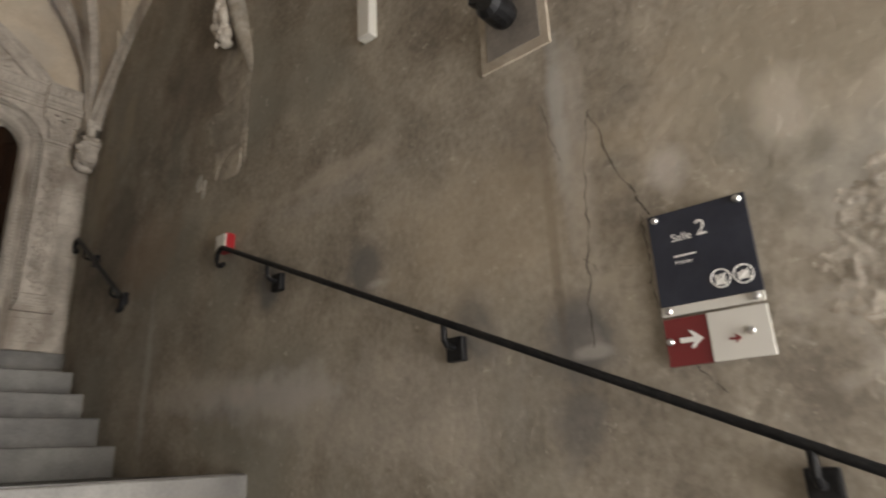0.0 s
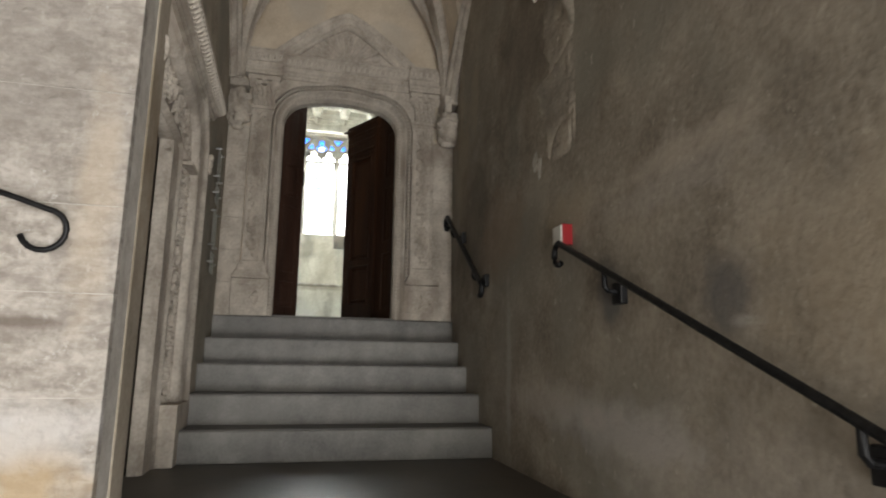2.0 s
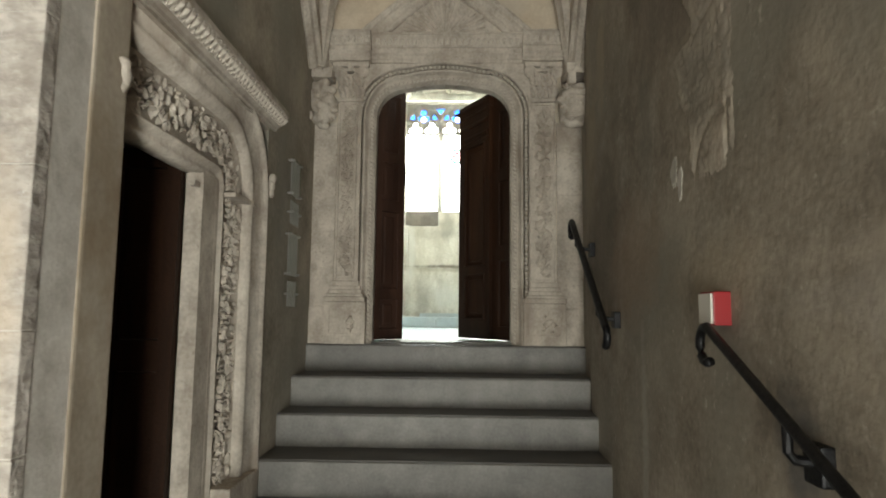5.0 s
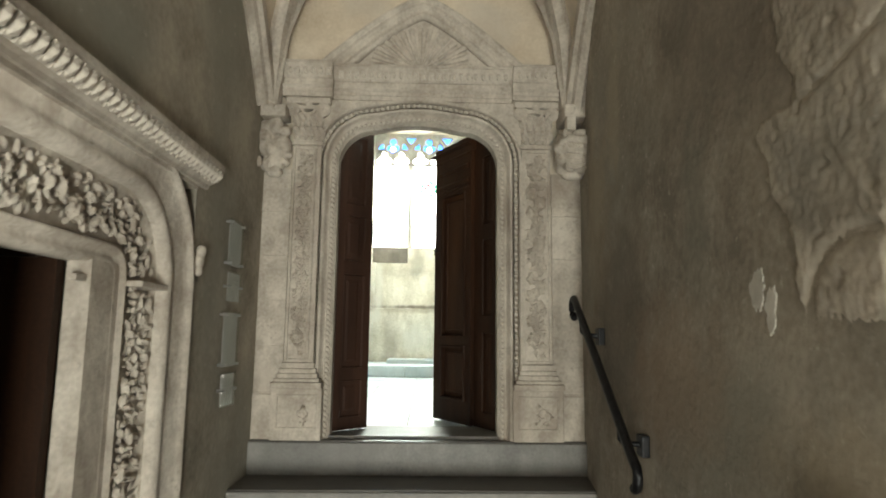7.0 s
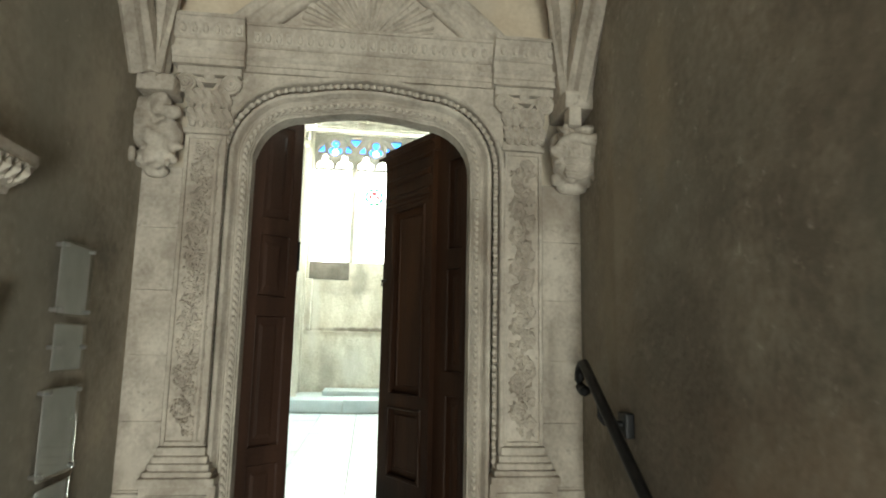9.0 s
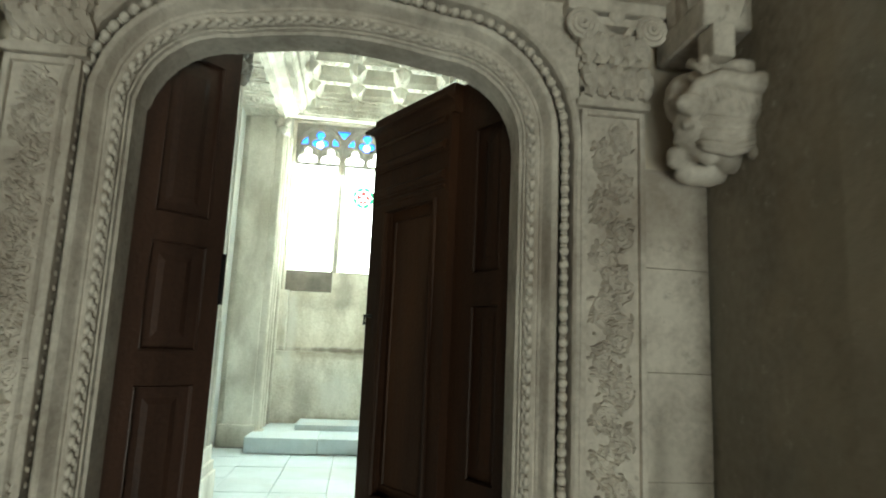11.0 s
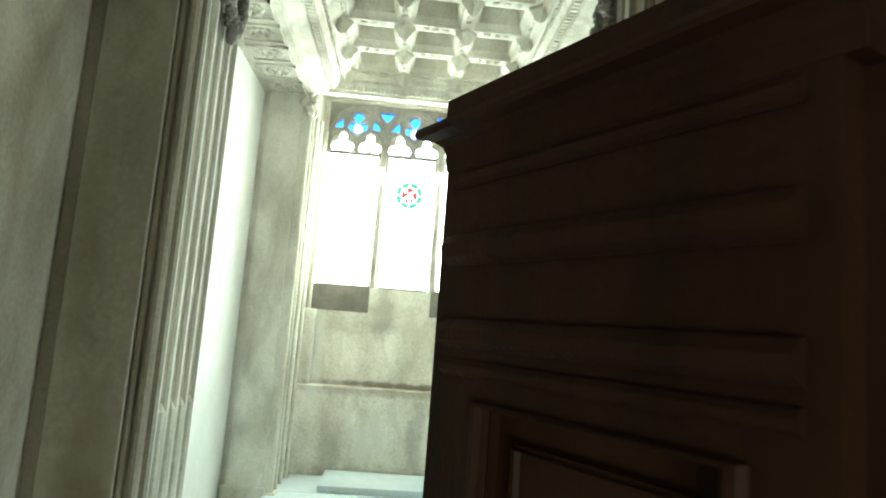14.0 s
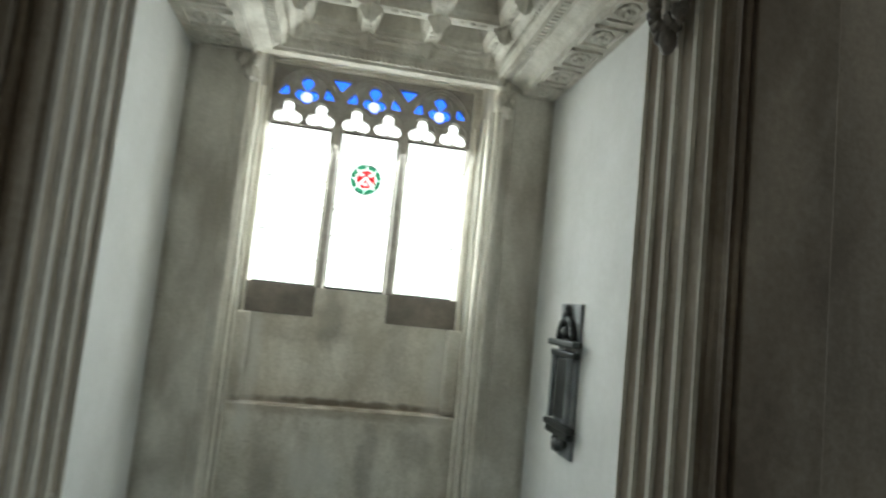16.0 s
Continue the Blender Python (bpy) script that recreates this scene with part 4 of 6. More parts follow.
plate(bm, [(WX0 - 0.02, HEAD), (WX1 + 0.02, HEAD), (WX1 + 0.02, WZ1 + 0.02), (WX0 - 0.02, WZ1 + 0.02)], [h for h, _ in holes], xz, WY + 0.06, WY + 0.12)
part("tracery", bm, TRACERY, window, "grey stone tracery with cusped heads")
bm = bmesh.new()
for k in range(3):
    xc = WX0 + LW * (k + 0.5)
    for grow, deep in ((0.0, 0.055), (0.022, 0.045)):
        tube(bm, [(xc + (0.252 + grow) * math.cos(a), WY + deep, HEAD + 0.13 + (0.315 + grow) * math.sin(a) ** 1.12) for a in run(0, math.pi, 22)], 0.012, 6)
    for q in (-1, 1):
        tube(bm, [(xc + q * 0.132 + 0.122 * math.cos(a), WY + 0.055, HEAD + 0.05 + 0.158 * math.sin(a)) for a in run(0, math.pi, 14)], 0.010, 6)
    tube(bm, [(xc + 0.112 * math.cos(a), WY + 0.057, HEAD + 0.285 + 0.138 * math.sin(a)) for a in run(0, 2 * math.pi, 24)[:-1]], 0.009, 6, True)
part("tracery_roll", bm, TRACERY, window)
# white centre pieces in the blue quatrefoils, glowing in place of daylight
for k in range(3):
    xc = WX0 + LW * (k + 0.5)
    bm = bmesh.new()
    lathe(bm, [(0.042, WY + 0.094), (0.042, WY + 0.097)], (xc, 0, HEAD + 0.245), 18, "y")
    part("white_glass", bm, MILK, window).visible_shadow = False
for h, g in holes:
    bm = bmesh.new()
    bm.faces.new([bm.verts.new((u, WY + 0.10, v)) for u, v in h])
    part("pane", bm, g, window).visible_shadow = False
for k in range(3):
    x0, x1 = WX0 + LW * k + 0.022, WX0 + LW * (k + 1) - 0.022
    bm = bmesh.new()
    box(bm, x0, x1, WY + 0.098, WY + 0.101, WZ0, HEAD)
    light = part("pane", bm, CLEAR, window)
    light.visible_shadow = False
    bm = bmesh.new()
    for j in range(1, 6):
        z = WZ0 + (HEAD - WZ0) * j / 6
        box(bm, x0, x0 + 0.065, WY + 0.085, WY + 0.098, z - 0.005, z + 0.005)
        box(bm, x1 - 0.065, x1, WY + 0.085, WY + 0.098, z - 0.005, z + 0.005)
    box(bm, x0, x1, WY + 0.09, WY + 0.098, WZ0, WZ0 + 0.02)
    box(bm, x0, x1, WY + 0.09, WY + 0.098, HEAD - 0.014, HEAD)
    part("saddle_bar", bm, LEAD, light)
for k in (1, 2):
    x = WX0 + LW * k
    bm = bmesh.new()
    prism(bm, [(x - 0.05, WY + 0.12), (x - 0.05, WY + 0.085), (x - 0.03, WY + 0.06), (x - 0.022, WY + 0.01), (x + 0.022, WY + 0.01), (x + 0.03, WY + 0.06), (x + 0.05, WY + 0.085), (x + 0.05, WY + 0.12)], xy, WZ0 - 0.02, HEAD + 0.02)
    lathe(bm, [(0.03, WZ0 - 0.03), (0.03, WZ0 + 0.02), (0.018, WZ0 + 0.06)], (x, WY + 0.05, 0), 10)
    part("mullion", bm, TRACERY, window)
# stained roundel
rc = (0.868, WY + 0.088, 3.585)
roundel = part("roundel", tube(bmesh.new(), [(rc[0] + 0.126 * math.cos(a), rc[1], rc[2] + 0.126 * math.sin(a)) for a in run(0, 2 * math.pi, 32)[:-1]], 0.005, 5, True), LEAD, window, "stained glass roundel with a green wreath and red centre")
for i in range(8):
    a0, a1 = 2 * math.pi * i / 8 + 0.03, 2 * math.pi * (i + 1) / 8 - 0.03
    bm = bmesh.new()
    bm.faces.new([bm.verts.new((rc[0] + r * math.cos(a), rc[1], rc[2] + r * math.sin(a))) for r, aa in ((0.122, run(a0, a1, 5)), (0.084, run(a1, a0, 5))) for a in aa])
    part("green_glass", bm, GREEN, roundel).visible_shadow = False
bm = bmesh.new()
bm.faces.new([bm.verts.new((rc[0] + 0.078 * math.cos(a), rc[1], rc[2] + 0.078 * math.sin(a))) for a in run(0, 2 * math.pi, 24)[:-1]])
part("red_glass", bm, REDG, roundel).visible_shadow = False
bm = bmesh.new()
for q in (-1, 1):
    prism(bm, [(rc[0], rc[2] + 0.028), (rc[0], rc[2] + 0.006), (rc[0] + q * 0.05, rc[2] - 0.058), (rc[0] + q * 0.06, rc[2] - 0.045)], xz, rc[1] - 0.006, rc[1] - 0.003)
for dx, dz in ((-0.036, 0.036), (0.036, 0.036), (0.0, -0.042)):
    lathe(bm, [(0.013, rc[1] - 0.006), (0.013, rc[1] - 0.003)], (rc[0] + dx, 0, rc[2] + dz), 12, "y")
part("white_charge", bm, MILK, roundel, "white chevron and discs")

# grey slabs under the outer lights
for x0, x1 in ((WX0 - 0.03, WX0 + LW - 0.02), (WX0 + 2 * LW + 0.0, WX1 + 0.02)):
    bm = boxes((x0, x1, WY - 0.02, WY + 0.02, 2.43, 2.665), bevel=0.004)
    ob = part("slate_slab", bm, SLATE)
    tagged(ob, "dark grey stone slab set below the window light", "stone slab", "slabs below the window")

# shafts at the recess edges
for sx, x in ((1, 0.0), (-1, 1.76)):
    shaft = thing("recess_shaft", (x, BY, TOP), "moulded pale stone shaft at the window recess", "column", "window recess shafts", "structure")
    for k, (dx, y, r) in enumerate(((0.0, BY + 0.03, 0.022), (0.015, BY + 0.12, 0.018), (0.02, BY + 0.3, 0.016), (0.03, BY + 0.5, 0.018), (0.035, WY - 0.05, 0.022))):
        bm = bmesh.new()
        lathe(bm, [(r, TOP + 0.15), (r, 4.1)], (x + sx * dx, y, 0), 10)
        part("shaft", bm, CHAPEL, shaft)
    part("base", boxes((x - 0.05, x + 0.05, BY - 0.03, BY + 0.15, TOP - 0.01, TOP + 0.15), bevel=0.015), CHAPEL, shaft)
    bm = bmesh.new()
    rng = random.Random(5)
    for i in range(26):
        ball(bm, (x + rng.uniform(-0.05, 0.05), BY - 0.01 + rng.uniform(-0.04, 0.04), 4.0 + rng.uniform(0, 0.34)), rng.uniform(0.02, 0.045), 1, 1, 1.3, 1)
    part("capital", bm, CHAPEL, shaft, "weathered leafy capital")

# fluted pilasters of the arch, with hanging wreaths
for sx, x in ((1, PX0), (-1, PX1)):
    pil = thing("fluted_pilaster", (x, (PY0 + PY1) / 2, TOP), "fluted pale stone pilaster of the chapel arch", "pilaster", "pilasters of the chapel arch", "structure")
    w = (PY1 - PY0)
    z0, z1 = TOP - 0.01, 4.0
    pts = [(x - sx * 0.012, PY0)]
    nf = 4
    pitch = w / nf
    for k in range(nf):
        a = PY0 + k * pitch
        pts += [(x, a + 0.004)]
        pts += [(x - sx * 0.046 * math.sin(math.pi * i / 8) ** 0.7, a + 0.016 + (pitch - 0.024) * i / 8) for i in range(9)]
    pts += [(x, PY1 - 0.006), (x - sx * 0.012, PY1)]
    bm = bmesh.new()
    lo, hi = [bm.verts.new((u, v, z0 + 0.35)) for u, v in pts], [bm.verts.new((u, v, z1)) for u, v in pts]
    for i in range(len(pts) - 1):
        bm.faces.new((lo[i], lo[i + 1], hi[i + 1], hi[i]))
    part("fluting", bm, CHAPEL, pil)
    bm = bmesh.new()
    for o, a, b in ((0.05, 0.0, 0.2), (0.035, 0.2, 0.26), (0.02, 0.26, 0.35)):
        box(bm, min(x - sx * 0.05, x + sx * o), max(x - sx * 0.05, x + sx * o), PY0 - o, PY1 + o * 0.5, z0 + a, z0 + b, bevel=0.008)
    part("base", bm, CHAPEL, pil)
    bm = bmesh.new()
    for k in range(nf):
        a = PY0 + (k + 0.5) * pitch
        lathe(bm, [(0.026, z0 + 0.35), (0.026, 1.95), (0.008, 1.98)], (x - sx * 0.012, a, 0), 8)
    part("cable", bm, CHAPEL, pil, "cabled lower fluting")
    bm = bmesh.new()
    for k in range(5):
        o = 0.02 * k
        box(bm, min(x - sx * 0.05, x + sx * o), max(x - sx * 0.05, x + sx * o), PY0 - o, PY1 + 0.01, 4.0 + 0.07 * k, 4.07 + 0.07 * k, bevel=0.01)
    rng = random.Random(31)
    for k in range(46):
        ball(bm, (x + sx * rng.uniform(0.0, 0.10), PY0 + rng.uniform(-0.08, PY1 - PY0), 4.0 + rng.uniform(-0.06, 0.30)), rng.uniform(0.018, 0.045), 1, 1, rng.uniform(0.8, 1.7), 1)
    part("capital", bm, CHAPEL, pil, "leafy stone capital with worn carving")
    wreath = thing("wreath", (x + sx * 0.03, 8.02, 3.5), "dark carved hanging wreath on the fluted pilaster", "wreath", "wreaths on the pilasters")
    bm = bmesh.new()
    rng = random.Random(9)
    for i in range(26):
        a = 2 * math.pi * i / 26
        for q in range(2):
            ball(bm, (x + sx * rng.uniform(0.02, 0.05), 8.02 + 0.10 * math.cos(a) + rng.uniform(-0.02, 0.02), 3.70 + 0.14 * math.sin(a) + rng.uniform(-0.02, 0.02)), rng.uniform(0.018, 0.03), 1, 1, 1, 1)
    part("foliage", bm, SLATE, wreath)
    bm = bmesh.new()
    ball(bm, (x + sx * 0.03, 8.02, 3.52), 0.035, 0.8, 1, 1.4, 2)
    part("tassel", bm, SLATE, wreath)
    bm = bmesh.new()
    ball(bm, (x + sx * 0.03, 8.02, 3.87), 0.03, 0.8, 1, 1.2, 2)
    part("knot", bm, SLATE, wreath)

# moulded outer strips on the pier fronts
for sx, x in ((1, PX0), (-1, PX1)):
    bm = bmesh.new()
    a, b = (x - 0.40, x - 0.02) if sx > 0 else (x + 0.02, x + 0.40)
    e0 = b - 0.075 if sx > 0 else a + 0.075
    box(bm, a + (0.02 if sx > 0 else 0.09), b - (0.09 if sx > 0 else 0.02), PY0 - 0.03, PY0 + 0.01, TOP, 4.75, bevel=0.006)
    lathe(bm, [(0.014, TOP), (0.014, 4.75)], (e0, PY0 - 0.004, 0), 8)
    e = b - 0.03 if sx > 0 else a + 0.03
    lathe(bm, [(0.022, TOP), (0.022, 4.75)], (e, PY0 - 0.005, 0), 10)
    ob = structure("trim", bm, PASSAGE, "stained stone pilaster strip on the pier", "pilaster")

# back pilaster strips
for a, b in ((BX0 + 0.05, -0.06), (1.82, BX1 - 0.05)):
    bm = boxes((a, b, BY - 0.025, BY + 0.01, TOP + 0.02, 4.15), bevel=0.004)
    structure("trim", bm, CHAPEL, "flat stone pilaster strip beside the window recess", "pilaster")
    bm = boxes((a - 0.03, b + 0.03, BY - 0.06, BY + 0.01, TOP - 0.01, TOP + 0.2), bevel=0.012)
    structure("trim", bm, CHAPEL, "moulded stone pilaster base", "pilaster")

# altar platform of slabs, and the thin slab on it
platform = thing("altar_platform", (0.9, 10.5, TOP), "pale stone altar platform of large slabs", "platform")
part("core", boxes((-0.03, 1.88, 10.0, 11.10, TOP - 0.01, TOP + 0.11)), JOINT, platform)
for i, (x0, x1) in enumerate(((-0.05, 0.60), (0.60, 1.27), (1.27, 1.90))):
    for y0, y1 in ((9.98, 10.54), (10.54, 11.12)):
        part("slab", boxes((x0 + 0.002, x1 - 0.002, y0 + 0.002, y1 - 0.002, TOP + 0.005, TOP + 0.14), bevel=0.006), FLOOR, platform)
bm = boxes((0.34, 1.7, 10.55, 11.10, TOP + 0.14, TOP + 0.195), bevel=0.005)
tagged(part("altar_step", bm, FLOOR), "thin pale stone slab on the altar platform", "stone slab")


# ---- coffered ceiling of the bay ----
CX0, CX1, CY0, CY1, CZ, CT = 0.31, 1.60, 8.24, 10.42, 4.40, 4.60
nx, ny = 3, 5
bm = bmesh.new()
px, py = (CX1 - CX0) / nx, (CY1 - CY0) / ny
for i in range(nx):
    for j in range(ny):
        x0, x1, y0, y1 = CX0 + i * px, CX0 + (i + 1) * px, CY0 + j * py, CY0 + (j + 1) * py
        rings = []
        for ins, z in ((0.0, CZ), (0.045, CZ), (0.05, CZ + 0.02), (0.075, CZ + 0.05), (0.08, CZ + 0.09), (0.095, CZ + 0.15), (0.10, CZ + 0.21)):
            rings.append([bm.verts.new(p + (z,)) for p in ((x0 + ins, y0 + ins), (x1 - ins, y0 + ins), (x1 - ins, y1 - ins), (x0 + ins, y1 - ins))])
        for A, B in zip(rings, rings[1:]):
            for q in range(4):
                bm.faces.new((A[q], A[(q + 1) % 4], B[(q + 1) % 4], B[q]))
        bm.faces.new(rings[-1])
        for q in range(6):
            yy = y0 + 0.11 + (y1 - y0 - 0.22) * (q + 0.5) / 6
            tube(bm, [(x0 + 0.105, yy, CZ + 0.205), (x1 - 0.105, yy, CZ + 0.205)], 0.011, 5)
# pendants where the ribs cross
for i in range(nx + 1):
    for j in range(ny + 1):
        cx, cy = CX0 + i * px, CY0 + j * py
        rings = []
        for s, z in ((0.075, CZ + 0.005), (0.075, CZ - 0.02), (0.05, CZ - 0.05), (0.03, CZ - 0.085), (0.005, CZ - 0.10)):
            rings.append([bm.verts.new((cx + s * (1 if k % 2 == 0 else 0.62) * math.cos(k * math.pi / 4), cy + s * (1 if k % 2 == 0 else 0.62) * math.sin(k * math.pi / 4), z)) for k in range(8)])
        for A, B in zip(rings, rings[1:]):
            for q in range(8):
                bm.faces.new((A[q], A[(q + 1) % 8], B[(q + 1) % 8], B[q]))
        bm.faces.new(rings[-1])
# carved ornament on the ribs
for i in range(nx + 1):
    for j in range(ny):
        cy = CY0 + (j + 0.5) * py
        for k in (-1, 0, 1):
            ball(bm, (CX0 + i * px, cy + k * 0.07, CZ), 0.03, 0.9, 1.0, 0.5, 1)
for j in range(ny + 1):
    for i in range(nx):
        cx = CX0 + (i + 0.5) * px
        for k in (-1, 0, 1):
            ball(bm, (cx + k * 0.07, CY0 + j * py, CZ), 0.03, 1.0, 0.9, 0.5, 1)
ceiling = structure("ceiling", bm, CHAPEL, "carved white stone coffered ceiling with pendants", "ceiling")
# frame of the ceiling: cornice slopes and side strips with square rosettes
bm = bmesh.new()
for sx, xe, xs, xw in ((1, CX0, 0.02, BX0), (-1, CX1, 1.86, BX1)):
    q = abs(xe - xs)
    prof = [(xe, CZ + 0.01), (xe, CZ - 0.02), (xe - sx * q * 0.12, CZ - 0.03), (xe - sx * q * 0.2, CZ - 0.06), (xe - sx * q * 0.36, CZ - 0.075), (xe - sx * q * 0.4, CZ - 0.11), (xe - sx * q * 0.62, CZ - 0.135), (xe - sx * q * 0.68, CZ - 0.165), (xe - sx * q * 0.9, CZ - 0.18), (xs, CZ - 0.20), (xs - sx * 0.005, CZ - 0.245), (xw, CZ - 0.255), (xw, CZ + 0.2), (xe, CZ + 0.2)]
    prism(bm, prof, lambda u, v, d: (u, d, v), CY0, CY1 + 0.1)
    for k in range(52):
        y = CY0 + (k + 0.5) * (CY1 - CY0) / 52
        a, b = xe - sx * q * 0.44, xe - sx * q * 0.60
        box(bm, min(a, b), max(a, b), y - 0.012, y + 0.012, CZ - 0.165, CZ - 0.10)
        ball(bm, (xe - sx * q * 0.28, y, CZ - 0.068), 0.014, 1, 1, 1, 1)
    for k in range(7):
        y = CY0 + (k + 0.5) * (CY1 - CY0) / 7
        xm, hw = (xs + xw) / 2, abs(xs - xw) / 2 * 0.72
        zt = CZ - 0.252
        for a, b, c, e in ((-hw, -hw + 0.014, -0.12, 0.12), (hw - 0.014, hw, -0.12, 0.12), (-hw, hw, -0.12, -0.106), (-hw, hw, 0.106, 0.12)):
            box(bm, xm + a, xm + b, y + c, y + e, zt - 0.014, zt + 0.04)
        for w in range(10):
            an = w * math.pi / 5
            ball(bm, (xm + hw * 0.5 * math.cos(an), y + 0.06 * math.sin(an), zt - 0.004), 0.022, 1, 1, 0.8, 1)
        ball(bm, (xm, y, zt - 0.012), 0.022, 1, 1, 1, 1)
# cornice over the window
prof = [(CY1, CZ + 0.01), (CY1, CZ - 0.02), (CY1 + 0.03, CZ - 0.03), (CY1 + 0.04, CZ - 0.06), (CY1 + 0.08, CZ - 0.07), (CY1 + 0.085, CZ - 0.10), (CY1 + 0.13, CZ - 0.115), (CY1 + 0.14, CZ - 0.15), (CY1 + 0.2, CZ - 0.16), (CY1 + 0.2, CZ + 0.1), (CY1, CZ + 0.1)]
prism(bm, prof, lambda u, v, d: (d, u, v), 0.0, 1.86)
for k in range(44):
    x = 0.1 + (k + 0.5) * 1.66 / 44
    box(bm, x - 0.011, x + 0.011, CY1 + 0.09, CY1 + 0.12, CZ - 0.135, CZ - 0.09)
    ball(bm, (x, CY1 + 0.06, CZ - 0.068), 0.012, 1, 1, 1, 1)
box(bm, BX0, BX1, CY0 - 0.02, CY1 + 0.5, CT + 0.045, CT + 0.12)
structure("ceiling_frame", bm, CHAPEL, "carved ceiling cornice with dentils and rosettes", "ceiling")

# ---- handrails ----
def rail(name, a, b, z_a, z_b, brackets, label, off=0.07, foot=False, r=0.0118):
    """A wall rail along the outer wall from y=a to y=b, with curled ends."""
    ob = thing(name, (rx(a) - off, a, z_a - 0.1), label, "handrail", "iron stair handrails")
    dirv = Vector((0, b - a, z_b - z_a)).normalized()
    pts = [(rx(a) - off, a, z_a), (rx(b) - off, b, z_b)]
    end = []
    for i in range(1, 9):
        t = i / 8 * 3.6
        end.append((rx(b) - off, b + 0.045 * math.sin(t) * (1 if b > a else -1), z_b - 0.045 * (1 - math.cos(t))))
    bm = bmesh.new()
    mid = [tuple(Vector(pts[0]).lerp(Vector(pts[1]), k / 8)) for k in range(9)]
    start = [(rx(a) - off, a - 0.03 * math.sin(t), z_a - 0.04 * (1 - math.cos(t))) for t in run(3.4, 0.3, 8)] if foot else []
    tube(bm, start + mid + end, r, 10)
    smooth(part("bar", bm, IRON, ob))
    for y in brackets:
        z = z_a + (z_b - z_a) * (y - a) / (b - a)
        x = rx(y)
        bm = bmesh.new()
        tube(bm, [(x - off, y, z), (x - off, y, z - 0.055), (x - off + 0.012, y, z - 0.07), (x - 0.01, y, z - 0.075)], 0.010, 8)
        br = part("bracket", bm, IRON, ob)
        part("wall_plate", boxes((x - 0.028, x + 0.001, y - 0.032, y + 0.032, z - 0.115, z - 0.04), bevel=0.006), IRON, br)
    return ob


rail("handrail", -1.4, 2.99, -0.884, 1.008, (-0.6, 0.70, 1.62, 2.60), "black iron wall handrail with a curled upper end")
rail("handrail", 4.08, 4.95, 0.985, 1.565, (4.24, 4.80), "short black iron wall handrail beside the upper steps", 0.095, True, 0.0165)
hook = thing("handrail", (-0.6, 2.70, 0.9), "black iron handrail ending in a hook", "handrail", "iron stair handrails")
bm = bmesh.new()
pts = [(-1.6, 2.69, 1.45), (-0.52, 2.69, 1.03), (-0.34, 2.69, 0.985), (-0.25, 2.69, 0.955)]
pts += [(-0.24 + 0.062 * math.sin(t), 2.69, 0.888 + 0.062 * math.cos(t)) for t in run(0.1, 4.4, 12)]
tube(bm, pts, 0.0092, 8)
smooth(part("bar", bm, IRON, hook))
bm = bmesh.new()
tube(bm, [(-0.56, 2.69, 1.03), (-0.56, 2.69, 0.95), (-0.56, 2.765, 0.94)], 0.01, 8)
part("bracket", bm, IRON, hook)

# ---- things on the outer wall ----
def wall_box(y0, y1, z0, z1, d0, d1, bevel=0.003):
    """A box on the outer wall, d0 to d1 out from it."""
    x = rx((y0 + y1) / 2)
    return boxes((x - d1, x - d0, y0, y1, z0, z1), bevel=bevel)


call = thing("fire_call_point", (rx(3.03), 3.03, 0.95), "red and white fire alarm call point on the wall", "alarm box")
part("white_cover", wall_box(3.01, 3.09, 1.015, 1.092, 0.045, 0.051, 0.001), CREAM, call)
part("red_box", wall_box(3.005, 3.095, 1.01, 1.097, -0.002, 0.045), RED, call)

sign = thing("room_sign", (rx(0.86), 0.86, 0.32), "dark blue museum sign with white lettering", "sign")
part("board", wall_box(0.735, 0.965, 0.345, 0.575, 0.012, 0.018, 0.001), NAVY, sign)
part("white_edge", wall_box(0.735, 0.965, 0.322, 0.344, 0.012, 0.018, 0.001), PAPER, sign)


def wall_text(name, words, size, y, z, par, d=0.0195, material=INK):
    x = rx(y) - d
    m = Matrix(((0, 0, -1, x), (-1, 0, 0, y), (0, 1, 0, z), (0, 0, 0, 1)))
    return text(name, words, size, m, material, par)


wall_text("lettering", "Salle", 0.027, 0.914, 0.498, sign)
wall_text("lettering", "2", 0.054, 0.855, 0.500, sign)
x = rx(0.86) - 0.0195
part("lettering", boxes((x, x + 0.001, 0.862, 0.915, 0.4585, 0.4625)), INK, sign, "short line of small lettering")
wall_text("lettering", "Mobilier", 0.0125, 0.914, 0.441, sign)
for yc in (0.818, 0.769):
    bm = bmesh.new()
    tube(bm, [(x, yc + 0.021 * math.cos(a), 0.388 + 0.021 * math.sin(a)) for a in run(0, 2 * math.pi, 20)[:-1]], 0.0018, 4, True)
    tube(bm, [(x, yc + 0.014, 0.371), (x, yc - 0.014, 0.399)], 0.0016, 4)
    if yc > 0.8:
        for k in range(4):
            box(bm, x, x + 0.001, yc + 0.010 - 0.006 * k - 0.002, yc + 0.010 - 0.006 * k + 0.002, 0.385, 0.397)
        box(bm, x, x + 0.001, yc - 0.010, yc + 0.012, 0.373, 0.387)
    else:
        box(bm, x, x + 0.001, yc - 0.013, yc + 0.013, 0.377, 0.393)
        box(bm, x, x + 0.001, yc - 0.005, yc + 0.005, 0.393, 0.397)
    part("pictogram", bm, INK, sign)
for y in (0.752, 0.948):
    for z in (0.334, 0.562):
        part("standoff", lathe(bmesh.new(), [(0.009, 0.0), (0.009, -0.022), (0.006, -0.026)], (rx(y), y, z), 12, "x"), STEEL, sign)

